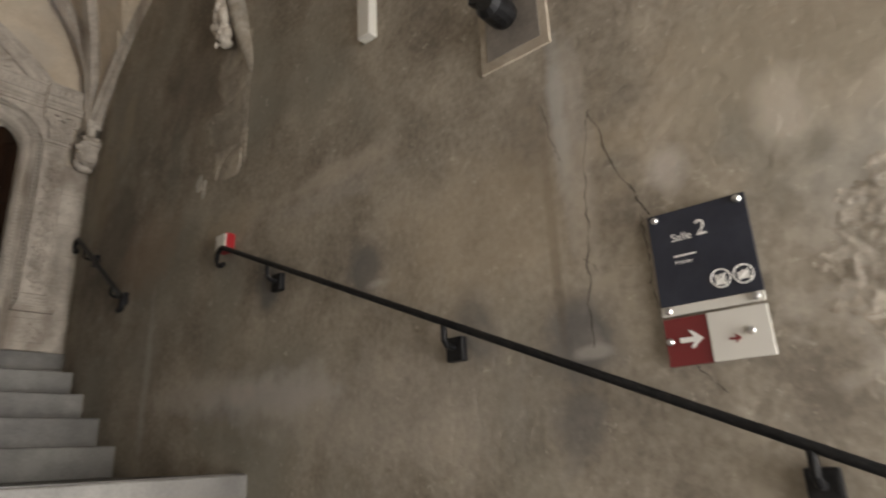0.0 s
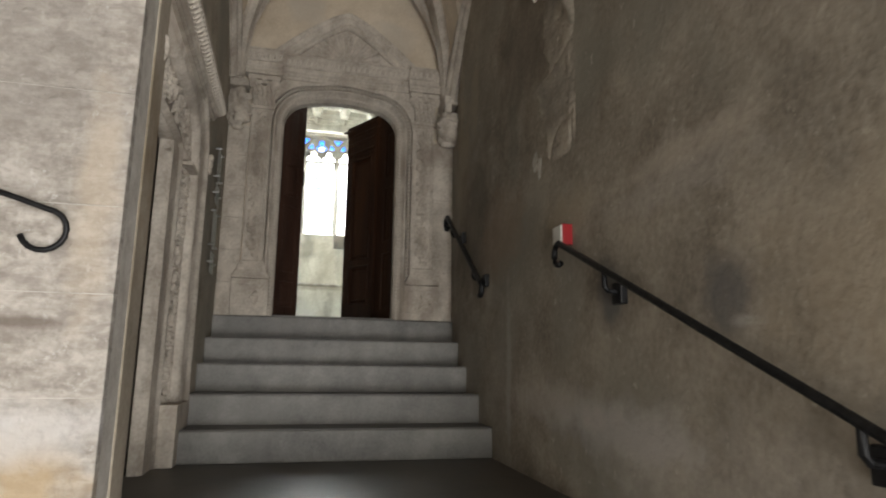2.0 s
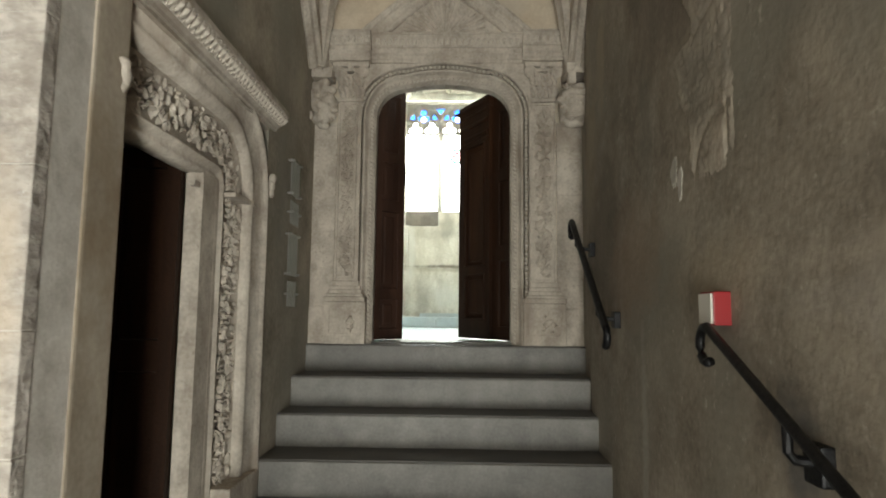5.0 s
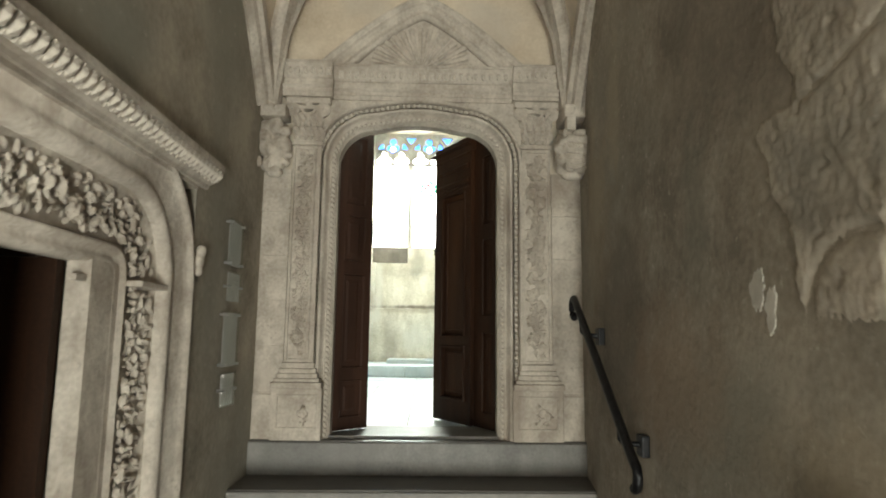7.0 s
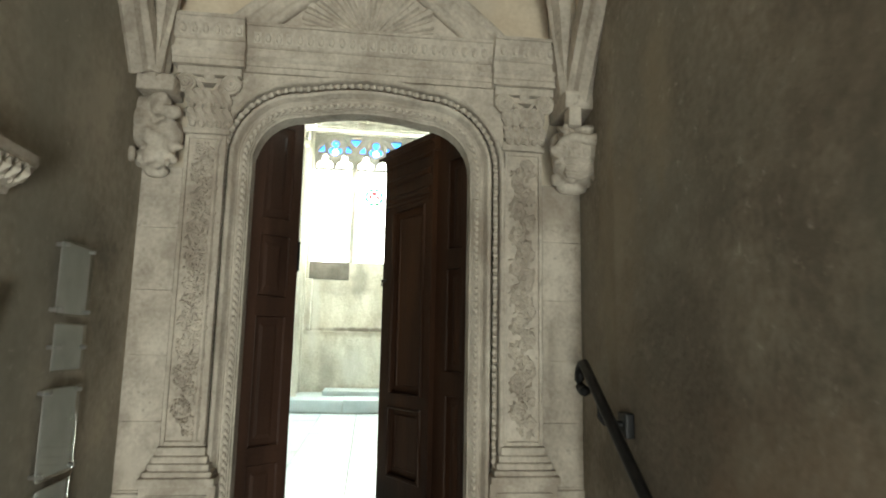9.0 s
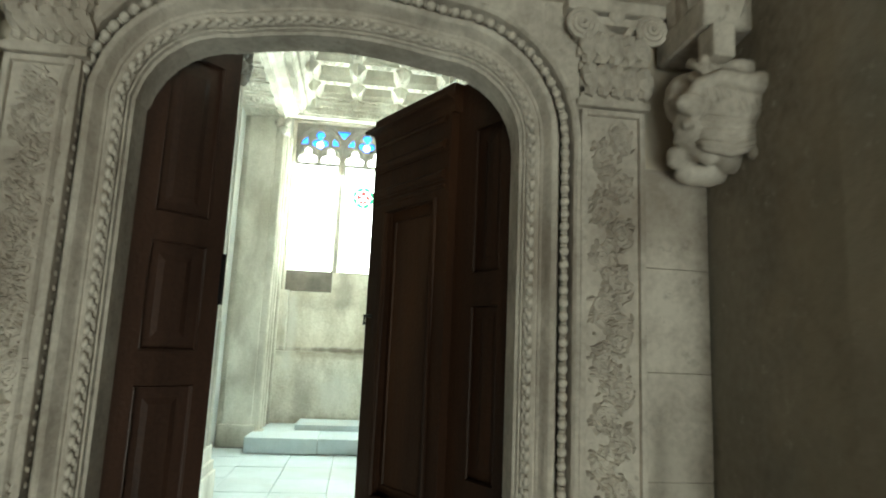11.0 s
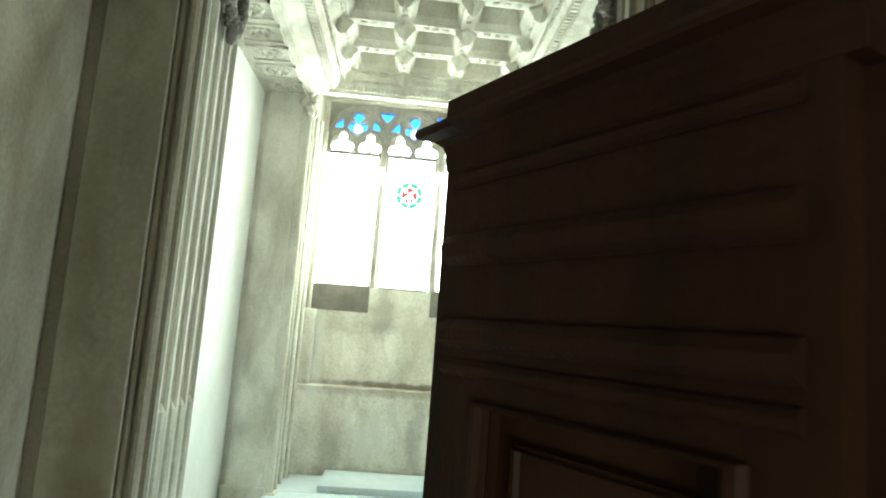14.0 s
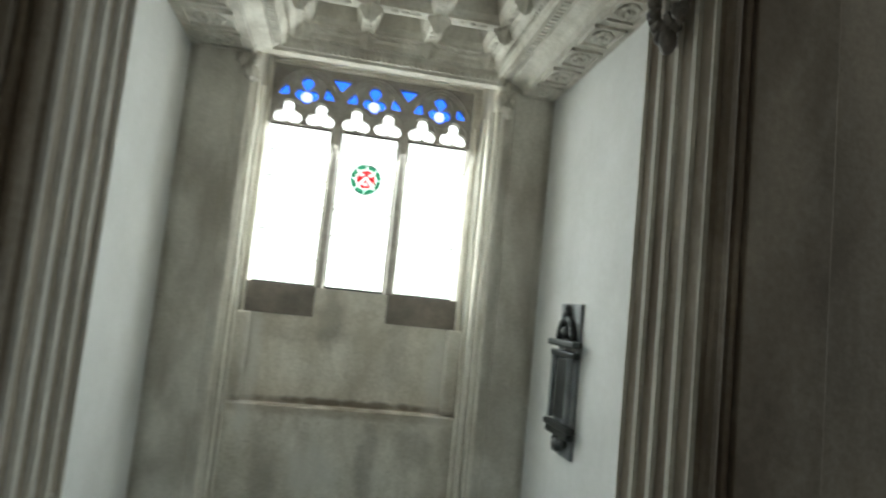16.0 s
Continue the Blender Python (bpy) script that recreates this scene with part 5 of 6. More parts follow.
arrow = thing("direction_sign", (rx(0.86), 0.86, 0.2), "maroon and white direction sign with arrows", "sign")
part("maroon_board", wall_box(0.865, 0.965, 0.205, 0.315, 0.012, 0.018, 0.001), MAROON, arrow)
part("white_board", wall_box(0.735, 0.864, 0.205, 0.315, 0.012, 0.018, 0.001), PAPER, arrow)


def arrow_shape(yc, zc, s, material):
    bm = bmesh.new()
    pts = [(1, 0.22), (1, -0.22), (-0.15, -0.22), (-0.15, -0.28), (0.15, -0.75), (-0.1, -0.75), (-1, 0), (-0.1, 0.75), (0.15, 0.75), (-0.15, 0.28), (-0.15, 0.22)]
    prism(bm, [(yc + a * s, zc + b * s) for a, b in pts], yz, rx(yc) - 0.0198, rx(yc) - 0.0182)
    part("arrow", bm, material, arrow)


arrow_shape(0.905, 0.262, 0.027, INK)
arrow_shape(0.81, 0.25, 0.013, MAROON)
for y in (0.955, 0.775):
    part("standoff", lathe(bmesh.new(), [(0.009, 0.0), (0.009, -0.022), (0.006, -0.026)], (rx(y), y, 0.262), 12, "x"), STEEL, arrow)

em = thing("emergency_light", (rx(2.0), 2.0, 1.65), "small white emergency light box on the wall", "light fitting")
part("housing", wall_box(1.972, 2.046, 1.668, 1.876, -0.002, 0.045, 0.008), CREAM, em)

fix = thing("spotlight_plate", (rx(1.35), 1.35, 1.24), "pale stone plate carrying a black spotlight", "light fitting")
part("plate", wall_box(1.185, 1.45, 1.225, 1.62, -0.002, 0.009, 0.004), PASSAGE, fix)
part("rim", wall_box(1.215, 1.42, 1.262, 1.62, 0.009, 0.012, 0.002), SLATE, fix)
bm = bmesh.new()
lathe(bm, [(0.045, 0.0), (0.05, -0.02), (0.05, -0.09), (0.035, -0.11)], (rx(1.3) - 0.05, 1.31, 1.36), 16, "x")
spot = part("lamp_body", bm, IRON, fix, "black metal lamp")
part("arm", tube(bmesh.new(), [(rx(1.4) - 0.04, 1.42, 1.60), (rx(1.4) - 0.10, 1.40, 1.44), (rx(1.3) - 0.10, 1.33, 1.36)], 0.018, 8), IRON, fix)


# mortar patches, plaster scars and cracks on the outer wall
def patch(y, z, a, b, seed, material, label, d=0.004, cat="plaster patch"):
    rng = random.Random(seed)
    bm = bmesh.new()
    ph = [rng.uniform(0, 6.28) for _ in range(4)]
    pts = []
    for i in range(40):
        t = 2 * math.pi * i / 40
        r = 1 + rng.uniform(-0.17, 0.17) + 0.14 * math.sin(2 * t + ph[0]) + 0.1 * math.sin(3 * t + ph[1]) + 0.07 * math.sin(5 * t + ph[2]) + 0.05 * math.sin(9 * t + ph[3])
        pts.append((y + a * r * math.cos(t), z + b * r * math.sin(t)))
    rows = [[bm.verts.new((rx(u) - 0.0005 - dd, y + (u - y) * k, z + (v - z) * k)) for u, v in pts] for k, dd in ((1.0, -0.001), (0.96, d), (0.5, d * 1.2))]
    for A, B in zip(rows, rows[1:]):
        for i in range(40):
            bm.faces.new((A[i], A[(i + 1) % 40], B[(i + 1) % 40], B[i]))
    bm.faces.new(rows[-1])
    ob = part("plaster_patch", bm, material)
    return tagged(ob if d < 0.002 else smooth(ob), label, cat, "patches on the stair wall", "structure")


# ---- side door in the stair ----
def lump(name, blobs, material, parent, label="", voxel=0.007):
    """Worn sculpture: rounded masses melted into one."""
    bm = bmesh.new()
    for c, r, s in blobs:
        bmesh.ops.create_icosphere(bm, subdivisions=2, radius=r, matrix=Matrix.Translation(c) @ Matrix.Diagonal((*s, 1)))
    ob = part(name, bm, material, parent, label)
    md = ob.modifiers.new("melt", "REMESH")
    md.mode, md.voxel_size, md.use_smooth_shade = "VOXEL", voxel, True
    return ob


side = thing("side_portal", (-0.05, 4.1, 0.0), "carved pale limestone surround of the dark side door", "door surround", "", "structure")
SP = [(4.06, 0.0), (4.06, 1.56)] + [(3.96 + 0.10 * math.cos(a), 1.56 + 0.10 * math.sin(a)) for a in run(0, math.pi / 2, 8)[1:]] + [(3.12, 1.66)]
SN = [(1, 0), (1, 0)] + [(math.cos(a), math.sin(a)) for a in run(0, math.pi / 2, 8)[1:]] + [(0, 1)]


def side_moulding(name, prof, label=""):
    bm = bmesh.new()
    sweep(bm, SP, SN, prof, yz)
    return part(name, bm, CARVED, side, label)


bm = bmesh.new()
prism(bm, [(-0.19, 3.845), (-0.15, 3.845), (-0.128, 3.865), (-0.128, 4.06), (-0.19, 4.06)], xy, 0.0, 1.60)
part("jamb", bm, CARVED, side, "plain pale stone door jamb")
part("lintel", boxes((-0.22, -0.155, 3.10, 4.05, 1.60, 1.68), bevel=0.004), CARVED, side)
smooth(side_moulding("inner_roll", [(-0.07, -0.2), (-0.07, -0.14), (-0.06, -0.125), (-0.045, -0.135), (-0.03, -0.135), (-0.018, -0.112), (-0.006, -0.112), (0.0, -0.13), (0.0, -0.2)]))
side_moulding("carved_band", [(0.0, -0.2), (0.0, -0.125), (0.09, -0.135), (0.18, -0.10), (0.18, -0.2)], "hollow band of carved foliage")
smooth(side_moulding("outer_roll", [(0.18, -0.2), (0.18, -0.075), (0.195, -0.06), (0.21, -0.055), (0.225, -0.06), (0.235, -0.068), (0.25, -0.066), (0.30, -0.055), (0.32, -0.05), (0.335, -0.042), (0.345, -0.03), (0.36, -0.03), (0.37, -0.04), (0.372, -0.2)]))
bm = bmesh.new()
rng = random.Random(4)
for u, v, a in along(offset(SP, SN, 0.09), 0.026):
    c, sn = math.cos(a), math.sin(a)
    for q in range(9):
        w, r = rng.uniform(-0.072, 0.072), rng.uniform(0.007, 0.019)
        bmesh.ops.create_icosphere(bm, subdivisions=1, radius=r, matrix=Matrix.Translation((-0.120 + rng.uniform(-0.01, 0.02), u - sn * w, v + c * w)) @ Euler((rng.uniform(0, 3), 0, 0)).to_matrix().to_4x4() @ Matrix.Diagonal((rng.uniform(0.5, 1.1), rng.uniform(0.4, 0.8), rng.uniform(1.0, 2.0), 1)))
(part("foliage", bm, CARVED, side, "worn carved fruit and leaves"))
bm = bmesh.new()
for y0, y1, z0 in ((3.80, 4.05, 1.47), (4.05, 4.44, 1.47)):
    box(bm, -0.16, -0.135 if y0 < 4 else -0.06, y0, y1, z0 + 0.06, z0 + 0.08, bevel=0.004)
part("impost", bm, CARVED, side)
bm = boxes((-0.20, -0.03, 4.05, 4.44, 0.0, 0.30), bevel=0.008)
part("foot", bm, CARVED, side, "worn square foot of the carved band")
lump("impost_end", [((-0.03, 4.45, 1.66), 0.03, (0.7, 1, 1)), ((-0.025, 4.455, 1.70), 0.026, (0.8, 1, 1)), ((-0.03, 4.45, 1.62), 0.022, (0.8, 1, 1))], CARVED, side)
bm = boxes((-0.10, -0.04, 3.10, 4.42, 1.94, 1.965))
part("fascia", bm, CARVED, side)
prof = [(-0.06, 1.955), (-0.03, 1.955), (-0.025, 1.97), (0.0, 1.985), (0.03, 2.02), (0.035, 2.03), (0.035, 2.05), (-0.06, 2.06)]
bm = bmesh.new()
prism(bm, prof, lambda u, v, d: (u, d, v), 2.98, 4.50)
part("cornice", bm, CARVED, side, "projecting cornice")
bm = bmesh.new()
box(bm, -0.016, 0.016, -0.013, 0.013, -0.03, 0.03)
ball(bm, (0.012, 0, 0), 0.022, 0.9, 0.72, 1.35, 1)
tongue = mesh_of("tongue", bm, CARVED)
n = 37
shared("tongue", tongue, [pose(0.008, 3.0 + (i + 0.5) * 1.48 / n, 2.003, 0, 38, 0) for i in range(n)], side, None)
near = thing("jamb_capital", (-0.06, 3.09, 1.63), "small worn carved capital on the pier corner", "capital", "", "structure")
lump("capital", [((-0.06, 3.09, 1.66), 0.026, (1, 1, 0.8)), ((-0.055, 3.095, 1.70), 0.03, (1, 1, 0.8)), ((-0.06, 3.085, 1.735), 0.036, (1, 1, 0.5)), ((-0.045, 3.1, 1.68), 0.014, (1, 1, 1.8)), ((-0.04, 3.085, 1.71), 0.015, (1, 1, 1.8))], CARVED, near)
bm = boxes((-0.115, -0.043, 2.94, 3.112, -0.01, 4.0), bevel=0.01)
structure("trim", bm, PASSAGE, "grey moulded stone arris of the pier", "jamb")

# open dark leaf inside and the things seen past it
side_leaf = thing("side_door_leaf", (-0.22, 3.82, 0.0), "narrow dark brown wooden door leaf standing open", "door")
bm = bmesh.new()
plate(bm, [(-0.47, 0.01), (-0.195, 0.01), (-0.195, 1.68), (-0.47, 1.68)], [[(-0.42, 0.15), (-0.25, 0.15), (-0.25, 0.8), (-0.42, 0.8)], [(-0.42, 0.92), (-0.25, 0.92), (-0.25, 1.6), (-0.42, 1.6)]], xz, 3.805, 3.842)
# the darkest oak here stands in for the room's shade on the leaf
part("frame", bm, WOOD_R, side_leaf)
for z0, z1 in ((0.15, 0.8), (0.92, 1.6)):
    part("panel", boxes((-0.416, -0.254, 3.818, 3.828, z0 + 0.004, z1 - 0.004)), WOOD_R, side_leaf)
case = thing("display_case", (-1.4, 4.85, 0.0), "white-topped dark museum case in the side room", "display case")
# body takes the same black as the unlit room
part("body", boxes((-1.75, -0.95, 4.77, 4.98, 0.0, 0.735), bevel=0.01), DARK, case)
part("top", boxes((-1.76, -0.94, 4.76, 4.99, 0.736, 0.945), bevel=0.01), PAPER, case, "pale upper board")
lampf = thing("spotlight", (-1.13, 4.82, 1.84), "small bright spotlight in the side room", "light fitting")
bm = bmesh.new()
ball(bm, (-1.12, 4.80, 1.85), 0.016, 2.6, 1, 0.7, 2)
part("bulb", bm, glow("warm_bulb", (1.0, 0.96, 0.9), 60.0), lampf)
part("bracket", boxes((-1.20, -1.06, 4.815, 4.84, 1.84, 1.87), (-1.14, -1.12, 4.82, 4.84, 1.87, 2.5)), STEEL, lampf)

# ---- corbels of the vault ----
lump_l = [((-0.02, 5.33, 2.48), 0.075, (0.9, 0.9, 0.8)), ((0.03, 5.30, 2.50), 0.045, (1, 1, 1.1)), ((0.035, 5.275, 2.475), 0.03, (1, 1, 1.2)), ((0.06, 5.32, 2.38), 0.065, (0.9, 0.9, 1.1)),
          ((-0.02, 5.31, 2.38), 0.06, (1.1, 0.9, 0.9)), ((0.02, 5.28, 2.36), 0.035, (1.4, 1, 0.8)), ((0.05, 5.30, 2.30), 0.05, (1, 0.9, 0.8)), ((-0.01, 5.33, 2.29), 0.055, (1.1, 0.9, 0.7)), ((0.02, 5.35, 2.25), 0.04, (1.2, 0.8, 0.7)), ((-0.03, 5.29, 2.43), 0.04, (1, 1, 1.2))]
rng = random.Random(61)
for k in range(34):
    lump_l.append(((0.015 + rng.uniform(-0.065, 0.085), 5.27 + rng.uniform(-0.02, 0.05), 2.38 + rng.uniform(-0.13, 0.14)), rng.uniform(0.012, 0.026), (rng.uniform(0.6, 1.6), 1, rng.uniform(0.6, 1.8))))
cl = thing("corbel", (0.02, 5.36, 2.22), "worn carved stone figure corbel under the vault ribs", "corbel", "corbels of the stair vault", "structure")
lump("figure", lump_l, CARVED, cl)
part("abacus", boxes((-0.046, 0.09, 5.24, 5.38, 2.535, 2.60), bevel=0.01), CARVED, cl, "square block under the ribs")
lump_r = [((1.63, 5.30, 2.43), 0.075, (1.3, 0.8, 0.55)), ((1.58, 5.30, 2.40), 0.05, (0.9, 0.9, 1.1)), ((1.69, 5.29, 2.38), 0.055, (0.9, 0.9, 0.9)), ((1.63, 5.27, 2.37), 0.036, (2.0, 0.9, 0.8)),
          ((1.58, 5.28, 2.33), 0.042, (1.1, 0.9, 0.9)), ((1.62, 5.29, 2.29), 0.04, (1.4, 0.9, 0.8)), ((1.67, 5.30, 2.28), 0.038, (1, 0.9, 0.9)), ((1.63, 5.33, 2.25), 0.04, (1.5, 0.8, 0.6))]
for k in range(34):
    lump_r.append(((1.63 + rng.uniform(-0.085, 0.07), 5.27 + rng.uniform(-0.02, 0.05), 2.36 + rng.uniform(-0.11, 0.10)), rng.uniform(0.012, 0.025), (rng.uniform(0.8, 2.0), 1, rng.uniform(0.6, 1.2))))
lump_r = [((1.64 + (x - 1.63) * 1.2, 5.36 - (5.36 - y) * 1.75, z), r * 1.12, q) for (x, y, z), r, q in lump_r]
cr = thing("corbel", (1.6, 5.36, 2.22), "worn carved stone corbel of twisted drapery", "corbel", "corbels of the stair vault", "structure")
lump("figure", lump_r, CARVED, cr)
bm = bmesh.new()
for k in range(12):
    u = k / 11
    x, y = 1.545 + 0.15 * u, 5.18 - 0.03 * u
    tube(bm, [(x, y, 2.425 - 0.035 * u), (x + 0.02, y - 0.02, 2.39 - 0.025 * u), (x + 0.03, y - 0.016, 2.355 - 0.015 * u), (x + 0.024, y + 0.012, 2.322)], 0.010, 6, taper=lambda q: 0.6 + 0.5 * math.sin(3.1 * q))
for k in range(6):
    tube(bm, [(1.55 + 0.03 * k, 5.19, 2.46 + 0.01 * math.sin(k)), (1.57 + 0.03 * k, 5.165, 2.435), (1.59 + 0.025 * k, 5.168, 2.405)], 0.011, 6)
tube(bm, [(1.54, 5.2, 2.36), (1.56, 5.165, 2.40), (1.60, 5.155, 2.415), (1.65, 5.14, 2.40), (1.70, 5.12, 2.40)], 0.022, 8, taper=lambda q: 0.7 + 0.5 * q)
for k in range(7):
    z = 2.345 - 0.012 * k
    tube(bm, [(1.545 + 0.006 * k, 5.215, z + 0.012), (1.585, 5.165 + 0.004 * k, z - 0.004 * (k % 2)), (1.635, 5.15 + 0.005 * k, z - 0.010), (1.69, 5.165, z + 0.006)], 0.009, 6, taper=lambda q: 0.7 + 0.5 * math.sin(3.1 * q))
smooth(part("drapery", bm, CARVED, cr, "folded and twisted drapery"))
part("abacus", boxes((1.57, 1.70, 5.16, 5.38, 2.535, 2.605), bevel=0.01), CARVED, cr, "square block under the ribs")
bm = boxes((1.575, 1.625, 5.135, 5.20, 2.455, 2.53), bevel=0.008)
part("shield", bm, CARVED, cr)

SCAR = mat("old_pale_plaster", (0.23, 0.20, 0.165), (0.50, 0.44, 0.365), 7, 0.92, 0, 0.4, 40, 1, (0.22, 0.205, 0.18), 3, 0.6, pits=0.1)
# worn figure and broken rib on the outer wall, with the scar of a lost canopy
cs = thing("corbel", (rx(2.95), 2.95, 1.95), "broken pale stone figure corbel high on the wall", "corbel", "corbels of the stair vault", "structure")
X = rx(3.15)
blobs = [((X - 0.07, 3.17, 2.50), 0.045, (0.9, 0.9, 1.0)), ((X - 0.06, 3.16, 2.42), 0.062, (0.8, 0.9, 1.2)), ((X - 0.09, 3.12, 2.38), 0.035, (0.9, 0.7, 1.6)), ((X - 0.08, 3.19, 2.34), 0.032, (0.9, 0.7, 1.8)), ((X - 0.05, 3.15, 2.31), 0.05, (0.8, 0.9, 1.1)), ((X - 0.07, 3.10, 2.27), 0.028, (1, 0.9, 1.3)), ((X - 0.05, 3.14, 2.23), 0.036, (0.9, 1.2, 0.7))]
rng = random.Random(17)
for k in range(30):
    blobs.append(((X - 0.10 + rng.uniform(-0.015, 0.03), 3.15 + rng.uniform(-0.06, 0.06), 2.37 + rng.uniform(-0.15, 0.16)), rng.uniform(0.010, 0.020), (rng.uniform(0.6, 1.2), rng.uniform(0.5, 1.2), rng.uniform(0.9, 2.4))))
lump("figure", blobs, CARVED, cs, voxel=0.006)
bm = bmesh.new()
pts = [(rx(2.95) + 0.06, 2.93, 1.92), (rx(2.98) + 0.03, 2.97, 2.06), (rx(3.0) - 0.005, 3.03, 2.25), (rx(3.05) - 0.03, 3.08, 2.44), (rx(3.1) - 0.05, 3.14, 2.66)]
tube(bm, pts, 0.05, 12)
smooth(part("shaft", bm, EAST_WALL, cs, "worn moulded shaft"))


def wall_relief(y0, y1, z0, z1, step, height, material, label):
    """A field of rough plaster on the outer wall; height(y, z) is how far it stands out, hidden where below zero."""
    NY, NZ = int((y1 - y0) / step), int((z1 - z0) / step)
    verts, faces = [], []
    for i in range(NY + 1):
        for j in range(NZ + 1):
            y, z = y0 + (y1 - y0) * i / NY, z0 + (z1 - z0) * j / NZ
            verts.append((rx(y) - height(y, z), y, z))
    for i in range(NY):
        for j in range(NZ):
            a = i * (NZ + 1) + j
            q = (a, a + NZ + 1, a + NZ + 2, a + 1)
            if max(rx(verts[v][1]) - verts[v][0] for v in q) > -0.002:
                faces.append(q)
    me = bpy.data.meshes.new("plaster_relief")
    me.from_pydata(verts, [], faces)
    me.materials.append(material)
    ob = new("plaster_relief", me)
    return tagged(smooth(ob), label, "plaster relief", "patches on the stair wall", "structure")


# the outline of a torn-off canopy: upper lump, shoulder, long foot
SCAR_EDGE = [(3.27, 2.30), (3.28, 2.0), (3.225, 1.92), (3.22, 1.885), (3.37, 1.885), (3.385, 1.85), (3.345, 1.775), (3.345, 1.685), (3.275, 1.64), (3.255, 1.52), (3.245, 1.405), (3.15, 1.395), (2.88, 1.415), (2.83, 1.46), (2.80, 1.65), (2.76, 1.95), (2.80, 2.30)]


def inside(y, z):
    """Distance to the scar's edge, positive inside it."""
    best, odd = 9.0, False
    for (a, b), (c, d) in zip(SCAR_EDGE, SCAR_EDGE[1:] + SCAR_EDGE[:1]):
        u = max(0.0, min(1.0, ((y - a) * (c - a) + (z - b) * (d - b)) / ((c - a) ** 2 + (d - b) ** 2)))
        best = min(best, math.hypot(y - a - u * (c - a), z - b - u * (d - b)))
        if (b > z) != (d > z) and y < a + (c - a) * (z - b) / (d - b):
            odd = not odd
    return best if odd else -best


def scar_height(y, z):
    e = inside(y, z) + 0.022 * noise.fractal(Vector((y * 14, z * 14, 1.0)), 0.8, 2.0, 4)
    h = -0.003 + 0.0095 * max(0.0, min(1.0, e / 0.009))
    h += 0.0015 * noise.fractal(Vector((y * 10, z * 9, 3.0)), 0.9, 2.0, 3) + 0.0022 * noise.fractal(Vector((y * 60, z * 60, 7.0)), 0.7, 2.0, 3)
    ring = math.hypot((y - 3.05) / 0.20, (z - 1.42) / 0.185)
    if y > 3.0 and z > 1.40:
        h -= 0.008 * math.exp(-((ring - 0.86) / 0.07) ** 2)
    if 1.43 < z < 1.60:
        h -= 0.007 * math.exp(-((y - 2.985) / 0.010) ** 2)
    h -= 0.008 * math.exp(-(((z - 1.865 - 0.25 * (3.2 - y)) / 0.010) ** 2)) * (1 if y < 3.22 else 0)
    if noise.noise(Vector((y * 22, z * 30, 11.0))) > 0.45:
        h -= 0.004
    return h - 0.030 * max(0.0, (2.99 - y) / 0.20) - 0.012 * max(0.0, (1.47 - z) / 0.08)


wall_relief(2.72, 3.43, 1.37, 2.26, 0.0055, scar_height, SCAR, "rough pale scar of a torn-off stone canopy")
LIME = mat("crumbling_lime_plaster", (0.26, 0.225, 0.185), (0.56, 0.515, 0.45), 22, 0.93, 0, 0.5, 60, 1, (0.33, 0.27, 0.20), 5, 0.6, pits=0.3, speck=(0.70, 0.67, 0.63))


def lime_height(y, z):
    d = math.hypot((y - 0.33) / 0.30, (z - 0.36) / 0.27)
    return 0.012 * (1.0 - d ** 2) + 0.0035 * noise.fractal(Vector((y * 20, z * 30, 5.0)), 0.8, 2.0, 3) + 0.003 * noise.fractal(Vector((y * 70, z * 80, 2.0)), 0.7, 2.0, 3) - 0.002


wall_relief(-0.05, 0.70, 0.02, 0.72, 0.006, lime_height, LIME, "crumbling whitish lime plaster on the stair wall")


SPOT = mat("pale_plaster_fleck", (0.42, 0.40, 0.36), (0.6, 0.57, 0.52), 8, 0.9, 0, 0.3, 60)
patch(3.42, 1.50, 0.030, 0.052, 41, SPOT, "pale fleck of fresh plaster", 0.001)
patch(3.365, 1.455, 0.026, 0.046, 42, SPOT, "pale fleck of fresh plaster", 0.001)
# dark colour in place of the shade inside a crack
CRACK = plain("crack_shade", (0.045, 0.036, 0.03), 0.95)


def crack(pts, w, seed):
    """A thin crack: a dark broken ribbon on the plaster, coloured as the gap's shade."""
    rng = random.Random(seed)
    fine = []
    for (a, b), (c, d) in zip(pts, pts[1:]):
        for i in range(7):
            u = i / 7
            fine.append((a + (c - a) * u + rng.uniform(-0.006, 0.006), b + (d - b) * u))
    bm = bmesh.new()
    rows = []
    for i, (y, z) in enumerate(fine):
        h = w * rng.uniform(0.1, 0.8)
        rows.append([bm.verts.new((rx(y) - 0.0012, y - h, z)), bm.verts.new((rx(y) - 0.0012, y + h, z))])
    for A, B in zip(rows, rows[1:]):
        bm.faces.new((A[0], A[1], B[1], B[0]))
    return tagged(part("crack", bm, CRACK), "thin dark crack running down the plaster", "crack", "cracks in the stair wall", "structure")


crack([(1.095, 0.948), (1.13, 0.775), (1.14, 0.59), (1.16, 0.42), (1.168, 0.257)], 0.0022, 1)
crack([(1.095, 0.95), (1.035, 0.73), (0.99, 0.656), (0.967, 0.58)], 0.003, 2)
crack([(1.158, 0.52), (1.12, 0.475), (1.06, 0.478), (1.0, 0.465)], 0.0018, 6)
crack([(0.99, 0.60), (0.985, 0.50), (0.985, 0.40)], 0.0026, 7)
crack([(0.985, 0.40), (0.968, 0.30), (0.90, 0.19), (0.84, 0.128)], 0.002, 3)
crack([(1.25, 1.03), (1.22, 0.9), (1.20, 0.81)], 0.0018, 4)
crack([(3.25, 2.1), (3.23, 1.9), (3.26, 1.75)], 0.002, 5)

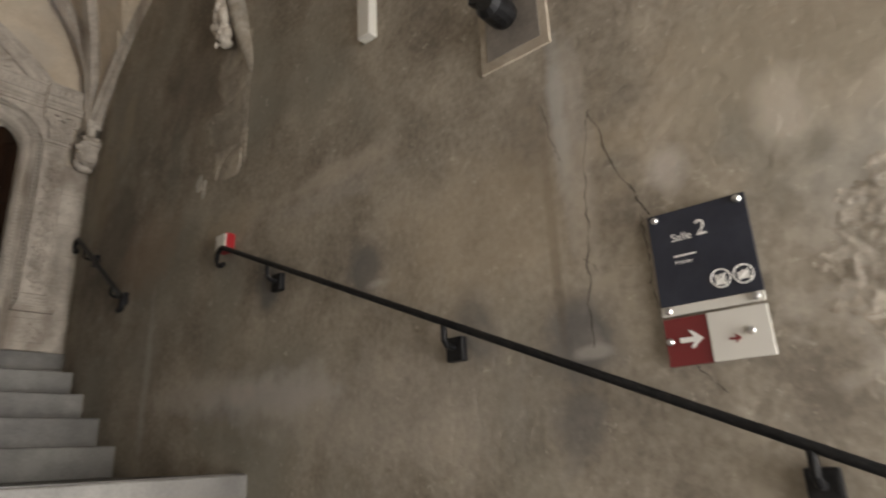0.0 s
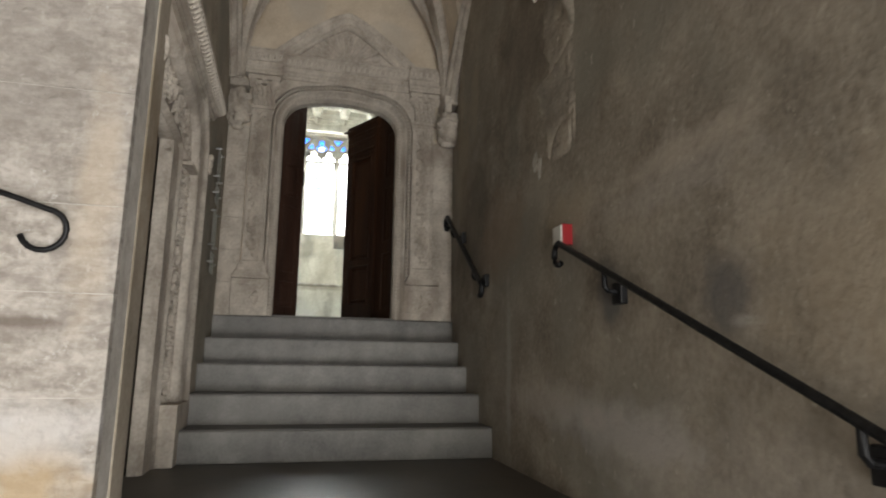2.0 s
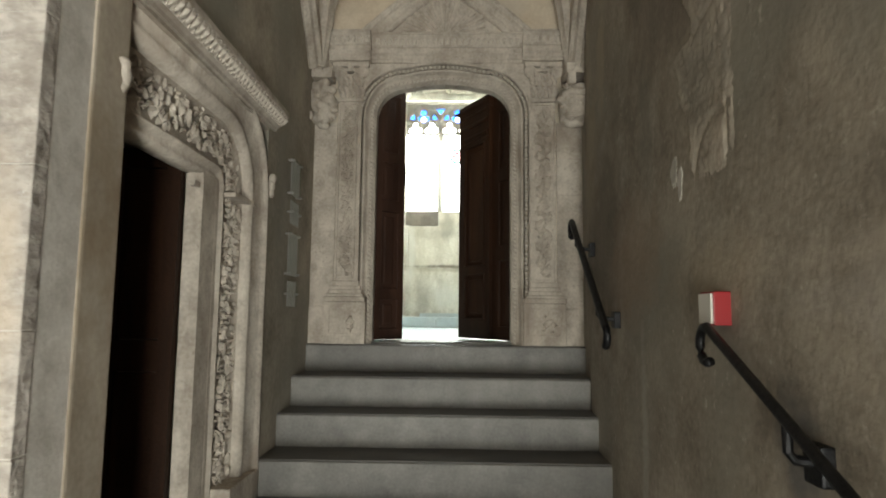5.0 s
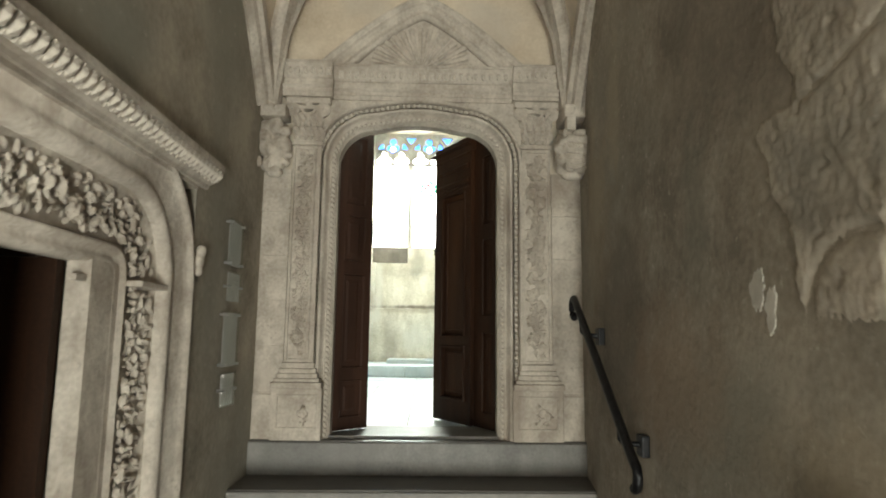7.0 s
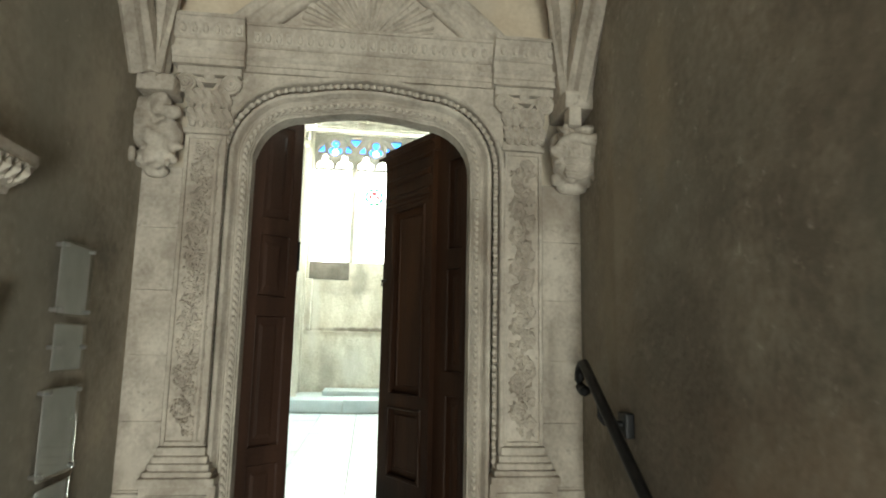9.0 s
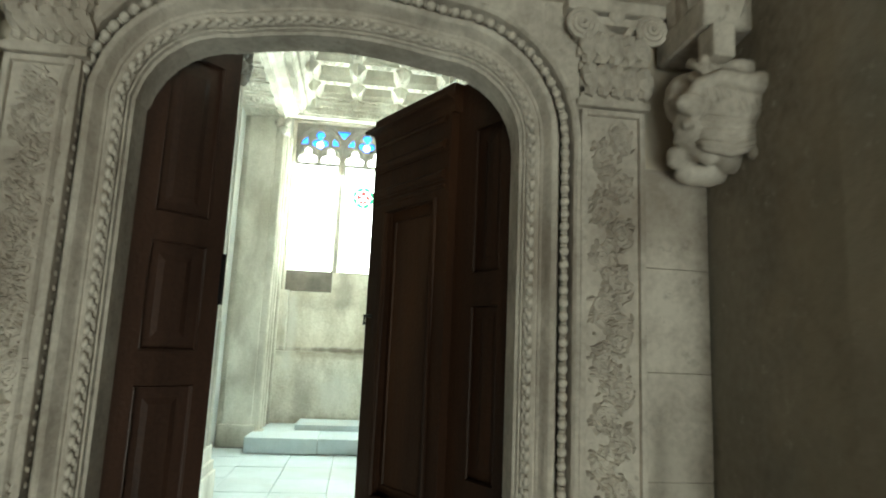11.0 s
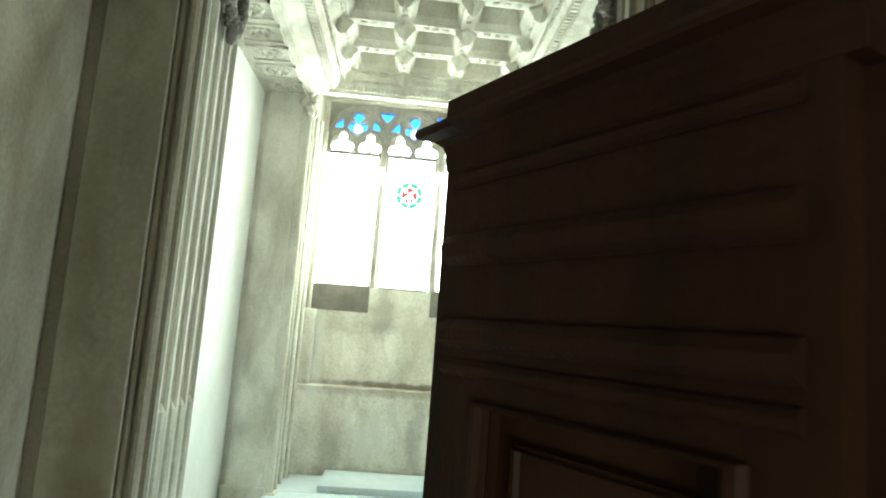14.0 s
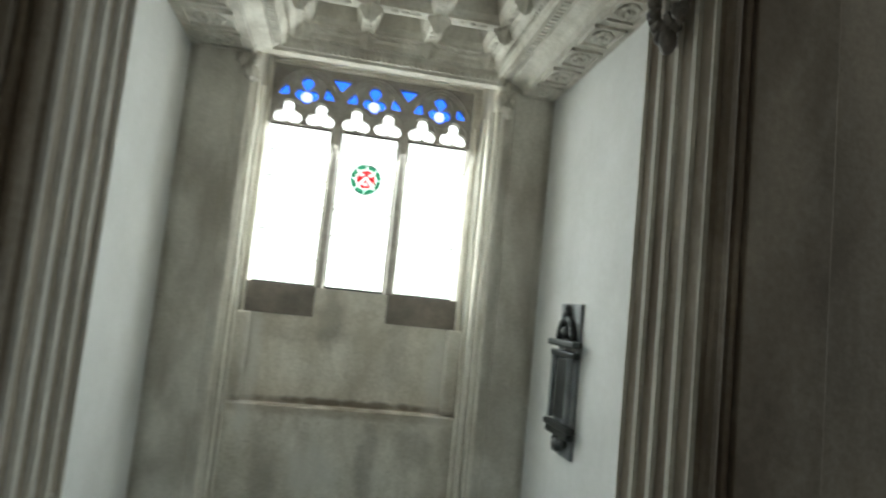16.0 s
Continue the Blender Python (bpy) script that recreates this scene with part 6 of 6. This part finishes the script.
# ---- wall labels on the plaster beside the portal ----
for z0, z1, y0, y1 in ((1.68, 1.895, 4.785, 4.985), (1.52, 1.66, 4.795, 4.985), (1.23, 1.48, 4.775, 4.985), (1.06, 1.21, 4.785, 4.975)):
    lab = thing("wall_label", (-0.03, (y0 + y1) / 2, z0), "clear acrylic label panel on steel studs", "wall label", "labels beside the portal")
    part("panel", boxes((-0.022, -0.018, y0, y1, z0, z1), bevel=0.001), ACRYLIC, lab)
    part("print", boxes((-0.0275, -0.0265, y0 + 0.006, y1 - 0.006, z0 + 0.006, z1 - 0.006)), LABEL_GREY, lab, "grey printed sheet")
    for y in (y0 + 0.015, y1 - 0.015):
        for z in ((z0 + 0.015, z1 - 0.015) if z1 - z0 > 0.18 else ((z0 + z1) / 2,)):
            part("stud", lathe(bmesh.new(), [(0.006, -0.05), (0.006, -0.01), (0.004, -0.008)], (0.0, y, z), 8, "x"), STEEL, lab)

# ---- memorial on the white bay wall ----
mem = thing("wall_memorial", (BX1, 9.735, 1.86), "small dark bronze and marble wall memorial", "memorial")
W = BX1
part("slab", boxes((W - 0.02, W + 0.001, 9.575, 9.875, 1.83, 2.70), bevel=0.006), MARBLE, mem, "grey marble back slab")
part("niche", boxes((W - 0.045, W - 0.019, 9.635, 9.815, 2.04, 2.38), bevel=0.004), BRONZE, mem, "dark niche panel")
for y in (9.59, 9.84):
    bm = bmesh.new()
    lathe(bm, [(0.022, 2.03), (0.018, 2.06), (0.018, 2.36), (0.024, 2.39)], (W - 0.05, y + 0.01, 0), 10)
    part("column", bm, MARBLE, mem)
for z, o in ((2.39, 0.0), (2.45, 0.03), (1.98, 0.02), (1.94, 0.0)):
    part("shelf", boxes((W - 0.06 - o * 0.5, W - 0.018, 9.545 - o, 9.895 + o, z, z + 0.035), bevel=0.008), BRONZE, mem)
bm = bmesh.new()
tube(bm, [(W - 0.04, 9.72 + 0.10 * math.cos(a), 2.49 + 0.12 * math.sin(a)) for a in run(0, math.pi, 12)], 0.022, 8)
part("pediment", bm, BRONZE, mem)
lump("finial", [((W - 0.04, 9.72, 2.63), 0.03, (1, 1, 1)), ((W - 0.04, 9.72, 2.67), 0.02, (1, 1, 1.3)), ((W - 0.04, 9.72, 2.53), 0.04, (0.8, 1, 1))], BRONZE, mem)
lump("bracket", [((W - 0.04, 9.72, 1.89), 0.05, (0.7, 1.3, 0.8)), ((W - 0.03, 9.655, 1.91), 0.03, (0.8, 1, 1)), ((W - 0.03, 9.785, 1.91), 0.03, (0.8, 1, 1))], BRONZE, mem)

# ---- stone blocks, slabs ----
rng = random.Random(8)
zs = [-1.2, -0.86, -0.52, -0.20, 0.10, 0.40, 0.71, 0.985, 1.36, 1.72, 2.08, 2.45]
for i, (z0, z1) in enumerate(zip(zs, zs[1:])):
    xe = -0.047
    while xe > -2.2:
        w = rng.uniform(0.48, 0.85)
        bm = boxes((xe - w + 0.003, xe, 2.752 + rng.uniform(-0.0015, 0.0015), 2.80, z0 + 0.0015, z1 - 0.0015), bevel=0.003)
        part("stone_block", bm, ASHLAR, wall_pier)
        xe -= w
px = 0.375
for i in range(-2, 8):
    for j in range(0, 12):
        x0, y0 = -0.37 + i * px, 5.82 + j * 0.445
        if y0 > 9.97:
            continue
        if x0 < -0.9 or x0 > 2.4:
            continue
        bm = boxes((x0 + 0.002, x0 + px - 0.002, y0 + 0.002, y0 + 0.443, TOP - 0.03, TOP + rng.uniform(-0.0015, 0.0015)), bevel=0.003)
        part("paving_slab", bm, FLOOR, chapel_floor)
